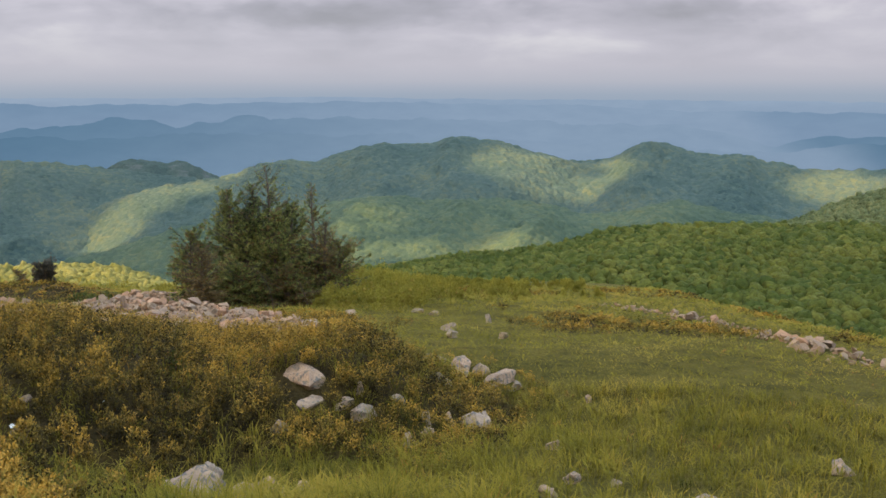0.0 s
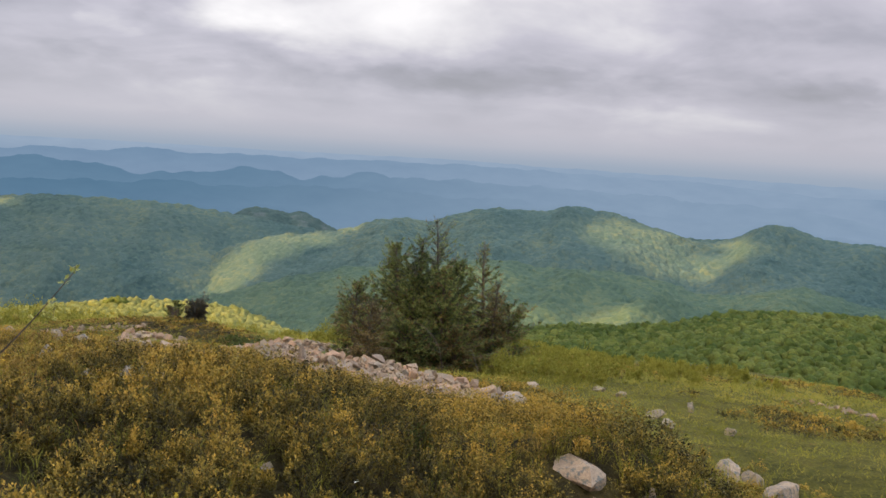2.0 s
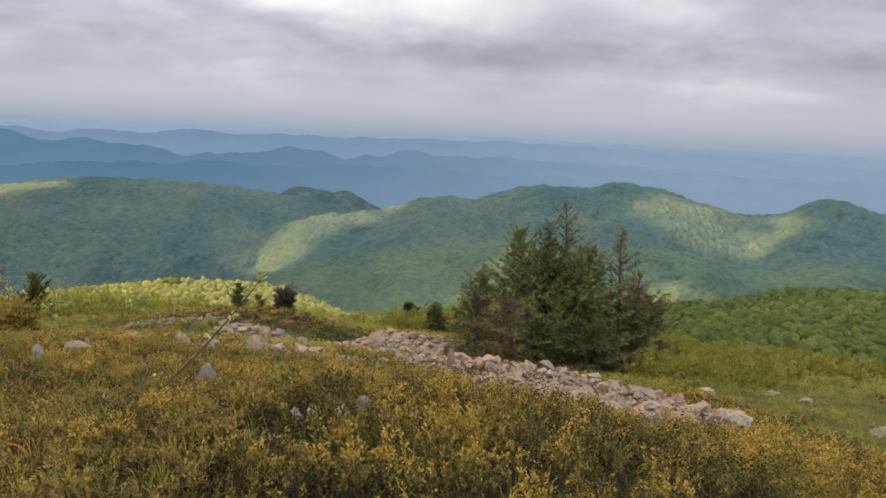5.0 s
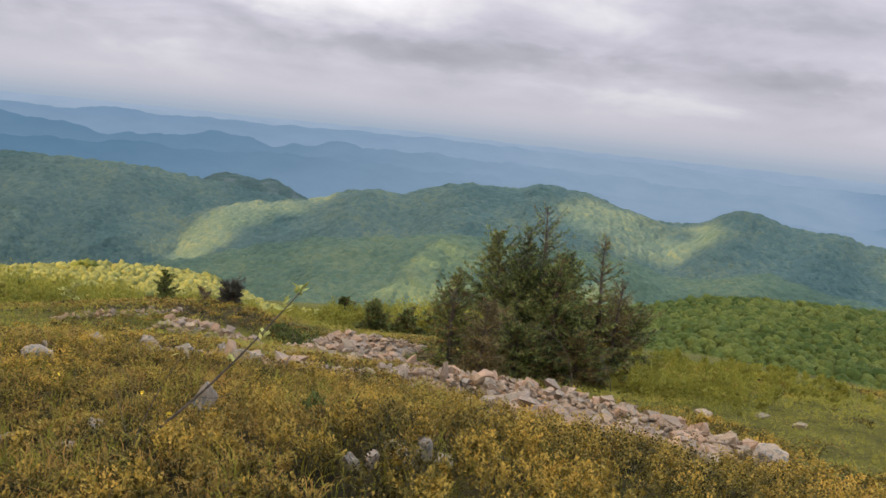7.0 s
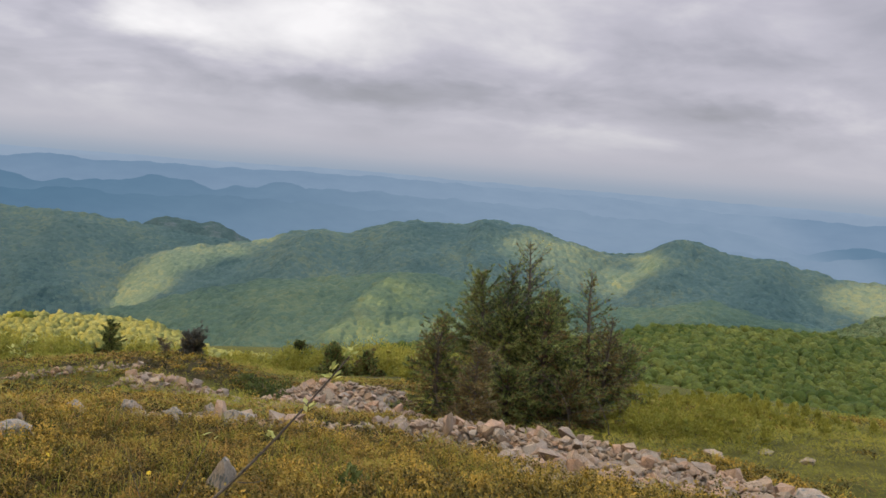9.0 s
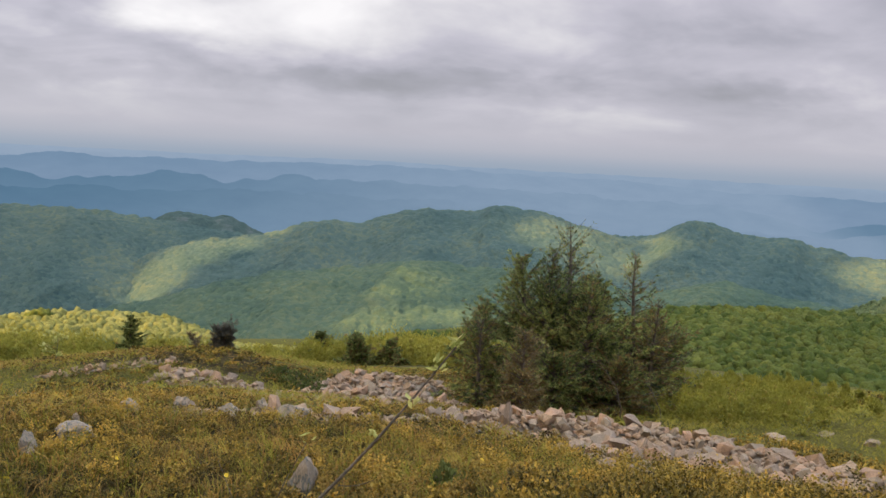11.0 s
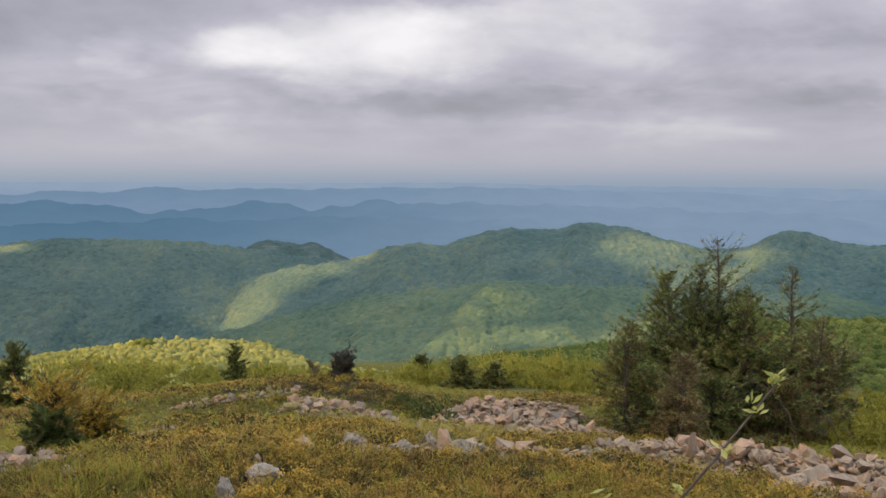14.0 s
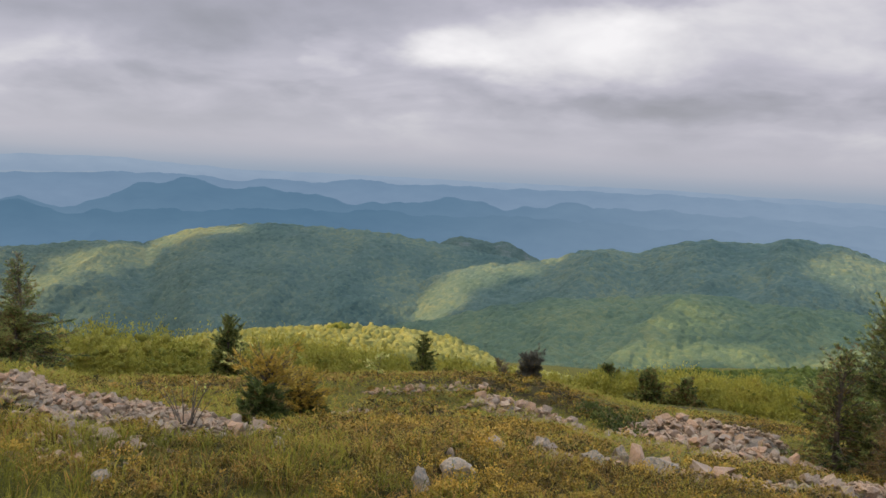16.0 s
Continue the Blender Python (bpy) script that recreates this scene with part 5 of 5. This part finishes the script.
def blades(name, label, zones, mat, seed, share):
    """Grass in loose tussocks, arching over, short on the grazed side."""
    rng = np.random.default_rng(seed)
    vs, fs, tone, at = [], [], [], 0
    for n, d0, d1, count, width, high in zones:
        x, y = spread(n, d0, d1, rng)
        tuft = crowns(x, y, 0.5, 26)
        k = rng.random(len(x)) < share(x, y) * (0.12 + 0.88 * tuft)
        x, y, tuft = x[k], y[k], tuft[k]
        h = high * rng.uniform(0.6, 1.3, len(x)) * (0.35 + 0.8 * tuft) * (1 - 0.25 * smoothstep(x, -0.5, 1.8)) * (0.6 + 0.8 * fbm(x / 1.7, y / 1.7, 2, 5))
        X, Y, Z, H = (np.repeat(v, count) for v in (x, y, land(x, y), h))
        q = len(X)
        a, r = rng.uniform(0, math.tau, q), 0.05 * np.sqrt(rng.random(q))
        b = a + rng.normal(size=q) * 0.7
        lean = rng.uniform(0.15, 1.3, q)
        out = np.stack([np.cos(b), np.sin(b), 0 * b], -1)
        ln = (H * rng.uniform(0.6, 1.3, q))[:, None]
        side = np.stack([-np.sin(b), np.cos(b), 0 * b], -1) * (width * rng.uniform(0.7, 1.3, q))[:, None] * 0.5
        foot = np.stack([X + r * np.cos(a), Y + r * np.sin(a), Z - 0.01], -1)
        knee = foot + unit(out * lean[:, None] * 0.6 + [0, 0, 1]) * ln * 0.6
        tip = knee + unit(out * (lean[:, None] * 1.6 + 0.3) + [0, 0, 0.55]) * ln * 0.45
        v = np.stack([foot, knee - side, tip, knee + side], 1).reshape(-1, 3)
        # blade feet darker: brown dead base, with depth shade painted in
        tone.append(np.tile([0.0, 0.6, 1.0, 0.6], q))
        vs.append(v)
        fs.append(as_tris(np.arange(len(v), dtype=np.int32).reshape(-1, 4), d0) + at)
        at += len(v)
    me = mesh(name, np.concatenate(vs), np.concatenate(fs), mat)
    me.attributes.new("tip_shade", "FLOAT", "POINT").data.foreach_set("value", np.concatenate(tone).astype(np.float32))
    return tagged(new(name, me), label, "ground cover", kind="stuff")


def rust_share(x, y):
    """The share of heather among the heath: most on the far side of the hump and on the rim."""
    return smoothstep(0.56 * smoothstep(-x, 4.0, 7.5) + 0.12 * smoothstep(x, 0, 4) + 0.7 * (fbm(x / 2.2, y / 2.2, 3, 44) - 0.5), 0.15, 0.60)


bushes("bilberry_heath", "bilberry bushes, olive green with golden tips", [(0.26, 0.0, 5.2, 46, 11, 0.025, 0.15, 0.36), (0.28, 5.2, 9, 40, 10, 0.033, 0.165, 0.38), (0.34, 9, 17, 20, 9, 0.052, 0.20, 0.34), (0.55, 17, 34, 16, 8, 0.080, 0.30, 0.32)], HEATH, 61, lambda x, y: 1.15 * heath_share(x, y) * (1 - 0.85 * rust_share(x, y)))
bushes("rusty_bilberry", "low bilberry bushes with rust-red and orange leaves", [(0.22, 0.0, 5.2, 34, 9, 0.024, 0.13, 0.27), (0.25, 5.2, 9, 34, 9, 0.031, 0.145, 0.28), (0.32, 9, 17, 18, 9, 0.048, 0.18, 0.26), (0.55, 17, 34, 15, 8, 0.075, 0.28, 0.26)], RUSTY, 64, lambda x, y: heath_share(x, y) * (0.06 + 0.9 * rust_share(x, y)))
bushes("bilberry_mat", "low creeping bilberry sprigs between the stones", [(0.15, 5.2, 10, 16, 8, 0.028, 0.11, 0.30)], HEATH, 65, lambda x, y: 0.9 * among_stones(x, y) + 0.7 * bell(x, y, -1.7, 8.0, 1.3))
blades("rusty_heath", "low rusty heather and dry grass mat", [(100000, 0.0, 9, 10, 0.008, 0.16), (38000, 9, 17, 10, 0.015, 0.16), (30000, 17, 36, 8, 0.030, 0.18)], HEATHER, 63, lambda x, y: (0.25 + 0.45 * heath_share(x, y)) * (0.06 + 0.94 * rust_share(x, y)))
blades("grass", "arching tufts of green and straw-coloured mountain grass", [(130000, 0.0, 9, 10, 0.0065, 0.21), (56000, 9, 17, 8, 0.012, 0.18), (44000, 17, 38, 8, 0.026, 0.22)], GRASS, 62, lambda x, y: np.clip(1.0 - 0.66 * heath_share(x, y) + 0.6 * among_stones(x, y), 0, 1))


# ---- a leafing sapling, a bare bush, dead boughs, flowers ----
def sapling(name, label, x, y, stems, clusters, seed, leaf=0.075):
    rng = np.random.default_rng(seed)
    root = new(name)
    z0 = float(land(x, y))
    root.location = (x, y, z0 - 0.03)
    for line, r in stems:
        v, f = tubes([np.array(line)], [r], 6)
        part("stem", mesh("stem", v, f, BARK, True), root)
    for c, n in clusters:
        a = rng.uniform(0, math.tau, n)
        way = unit(np.stack([np.cos(a), np.sin(a), rng.uniform(0.1, 1.2, n)], -1))
        ln = leaf * rng.uniform(0.6, 1.2, n)
        v, f = leaf_quads(np.array(c) + 0.02 * rng.normal(size=(n, 3)), way, unit(rng.normal(size=(n, 3)) * 0.4 + [0, 0, 1]), ln, ln * 0.5)
        part("leaf_spray", mesh("leaf_spray", v, f, LEAF), root)
    return tagged(root, label, "sapling")


def bowed(a, b, sag, n=9):
    a, b = np.array(a, float), np.array(b, float)
    t = np.linspace(0, 1, n)[:, None]
    return a + (b - a) * t + np.array([0, 0, 1.0]) * sag * np.sin(np.pi * t)


sapling("sapling", "thin leaning sapling with fresh leaf sprays", -8.28, 9.52,
        [(bowed((0, 0, 0), (1.16, 0.22, 1.33), -0.07), (0.014, 0.005)), (bowed((0.02, 0, 0.05), (0.30, 0.1, 0.72), 0.04), (0.006, 0.002)), (bowed((0.50, 0.09, 0.47), (0.72, 0.1, 0.52), -0.02, 5), (0.003, 0.0015)), (bowed((0.0, 0.0, 0.05), (-0.25, 0.15, 0.55), 0.02), (0.004, 0.0015))],
        [((1.16, 0.22, 1.34), 14), ((1.06, 0.2, 1.20), 8), ((0.90, 0.17, 0.98), 7), ((0.72, 0.14, 0.77), 5), ((0.30, 0.1, 0.72), 3)], 5)
sapling("bare_bush", "leafless twiggy bush before the stone bank", -14.15, 12.75,
        [(bowed((0.05 * math.cos(k), 0.05 * math.sin(k), 0), (0.32 * math.cos(k * 1.7), 0.2 * math.sin(k * 1.7), 0.45 + 0.25 * ((k * 37) % 10) / 10), 0.03), (0.008, 0.002)) for k in range(13)],
        [((0.25 * math.cos(k * 1.7), 0.2 * math.sin(k * 1.7), 0.55), 3) for k in range(5)], 6, 0.05)
for bx, by, bh, sd in ((-24.0, 27.5, 1.3, 3), (-21.5, 26.5, 0.9, 4), (-19.0, 27.5, 0.8, 5)):
    sapling("beech_seedling", "young beech sapling with bright new leaves", bx, by,
            [(bowed((0, 0, 0), (0.08, 0.05, bh), 0.02), (0.014, 0.004))] + [(bowed((0.02, 0.01, bh * q), (bh * 0.4 * math.cos(q * 40), bh * 0.4 * math.sin(q * 40), bh * (q + 0.12)), 0.03, 5), (0.006, 0.002)) for q in (0.3, 0.42, 0.55, 0.68, 0.8)],
            [((bh * 0.38 * math.cos(q * 40) * s, bh * 0.38 * math.sin(q * 40) * s, bh * (q + 0.12 * s)), 16) for q in (0.3, 0.42, 0.55, 0.68, 0.8) for s in (0.5, 1.0)] + [((0.08, 0.05, bh), 16)], sd, 0.13)


def low_bush(label, x, y, high, wide, seed, n=420):
    """A low dense bush: thin stems and a ragged dome of small leaves."""
    rng = np.random.default_rng(seed)
    root = new("low_bush")
    root.location = (x, y, float(land(x, y)) - 0.03)
    a, lift = rng.uniform(0, math.tau, 9), rng.uniform(0.5, 0.95, 9)
    v, f = tubes([bowed((0, 0, 0), (wide * 0.7 * math.cos(p), wide * 0.7 * math.sin(p), high * q), 0.04, 5) for p, q in zip(a, lift)], [(0.008, 0.003)] * 9, 4)
    part("stems", mesh("stems", v, f, BARK, True), root)
    g = unit(rng.normal(size=(n, 3)))
    g[:, 2] = np.abs(g[:, 2])
    lump = 0.72 + 0.5 * value_noise(g[:, 0] * 2.2 + seed, g[:, 1] * 2.2 + 9 * g[:, 2], seed)
    pos = g * [wide, wide, high] * (lump * rng.uniform(0.75, 1.05, n))[:, None]
    leaf = np.full(n, 0.10 * math.sqrt(high)) * rng.uniform(0.6, 1.3, n)
    v, f = leaf_quads(pos, unit(g * 0.5 + 0.5 * rng.normal(size=(n, 3)) + [0, 0, 0.5]), unit(g + 0.5 * rng.normal(size=(n, 3))), leaf, leaf * 0.6)
    part("foliage", mesh("foliage", v, f, JUNIPER), root)
    tagged(root, label, "bush", "low bushes among the stones")


for bx, by, bh, bw, sd in ((-11.3, 26.6, 0.75, 0.6, 1), (-12.0, 27.4, 0.55, 0.5, 2), (-10.9, 25.3, 0.5, 0.45, 3), (-12.6, 27.9, 0.45, 0.4, 4), (-10.6, 24.6, 0.35, 0.4, 5)):
    low_bush("low dark green bush growing between the stone heaps", bx, by, bh, bw, sd, 700)
for bx, by, bh, bw, sd in ((-7.18, 10.68, 0.24, 0.13, 6), (-7.02, 10.8, 0.18, 0.10, 7), (-3.0, 8.9, 0.3, 0.16, 8)):
    low_bush("small dark green shrub in the rusty heath", bx, by, bh, bw, sd, 300)


def dead_bough(x, y, line, r):
    root = new("dead_bough")
    root.location = (x, y, float(land(x, y)))
    v, f = tubes([np.array(line)], [r], 7)
    part("stem", mesh("stem", v, f, BARK, True), root)
    tagged(root, "bleached dead bough arching out of the spruces", "branch")


dead_bough(-4.25, 20.0, [(-0.75, 0.5, 1.15), (-0.55, 0.35, 1.12), (-0.3, 0.2, 0.98), (-0.1, 0.08, 0.7), (0.0, 0.0, 0.35), (0.03, 0.0, -0.05)], (0.005, 0.010))
dead_bough(-3.4, 20.3, [(-0.3, 0.3, 0.75), (-0.2, 0.2, 0.6), (-0.05, 0.05, 0.3), (0.0, 0.0, -0.05)], (0.006, 0.010))


def flowers():
    bm = bmesh.new()
    for k in range(9):
        a = k * math.tau / 9
        p = [bm.verts.new(q) for q in ((0, 0, 0), (0.016 * math.cos(a - 0.3), 0.016 * math.sin(a - 0.3), 0.006), (0.026 * math.cos(a), 0.026 * math.sin(a), 0.004), (0.016 * math.cos(a + 0.3), 0.016 * math.sin(a + 0.3), 0.006))]
        bm.faces.new(p)
    head = bpy.data.meshes.new("flower_head")
    bm.to_mesh(head)
    bm.free()
    white = head.copy()
    head.materials.append(PETAL)
    white.materials.append(WHITE)
    v, f = tubes([bowed((0, 0, 0), (0.01, 0.0, 0.17), 0.0, 4)], [(0.002, 0.0015)], 4)
    stem = mesh("stem", v, f, GRASS)
    rng = random.Random(12)
    spots = [(-9.6, 10.2, 0), (-9.5, 10.35, 0), (-8.9, 11.0, 0), (-9.9, 11.3, 0), (-7.4, 11.4, 0), (-10.4, 10.6, 0), (-6.9, 12.2, 0), (-4.3, 6.4, 0), (-3.9, 6.6, 1), (-3.75, 6.75, 1), (-3.8, 6.5, 1), (-3.3, 7.6, 1), (-8.2, 10.0, 0), (-10.0, 9.6, 0)]
    for x, y, w in spots:
        root = new("meadow_flower")
        root.location = (x, y, float(land(x, y)))
        root.rotation_euler = (0, 0, rng.uniform(0, 6))
        part("stem", stem, root)
        ob = part("flower_head", white if w else head, root, "white petals" if w else "yellow petals")
        ob.location = (0.01, 0, 0.17)
        ob.rotation_euler = (radians(rng.uniform(20, 60)), 0, 0)
        tagged(root, "small white meadow flower in the grass" if w else "small yellow meadow flower in the heath", "flower", "meadow flowers")


flowers()
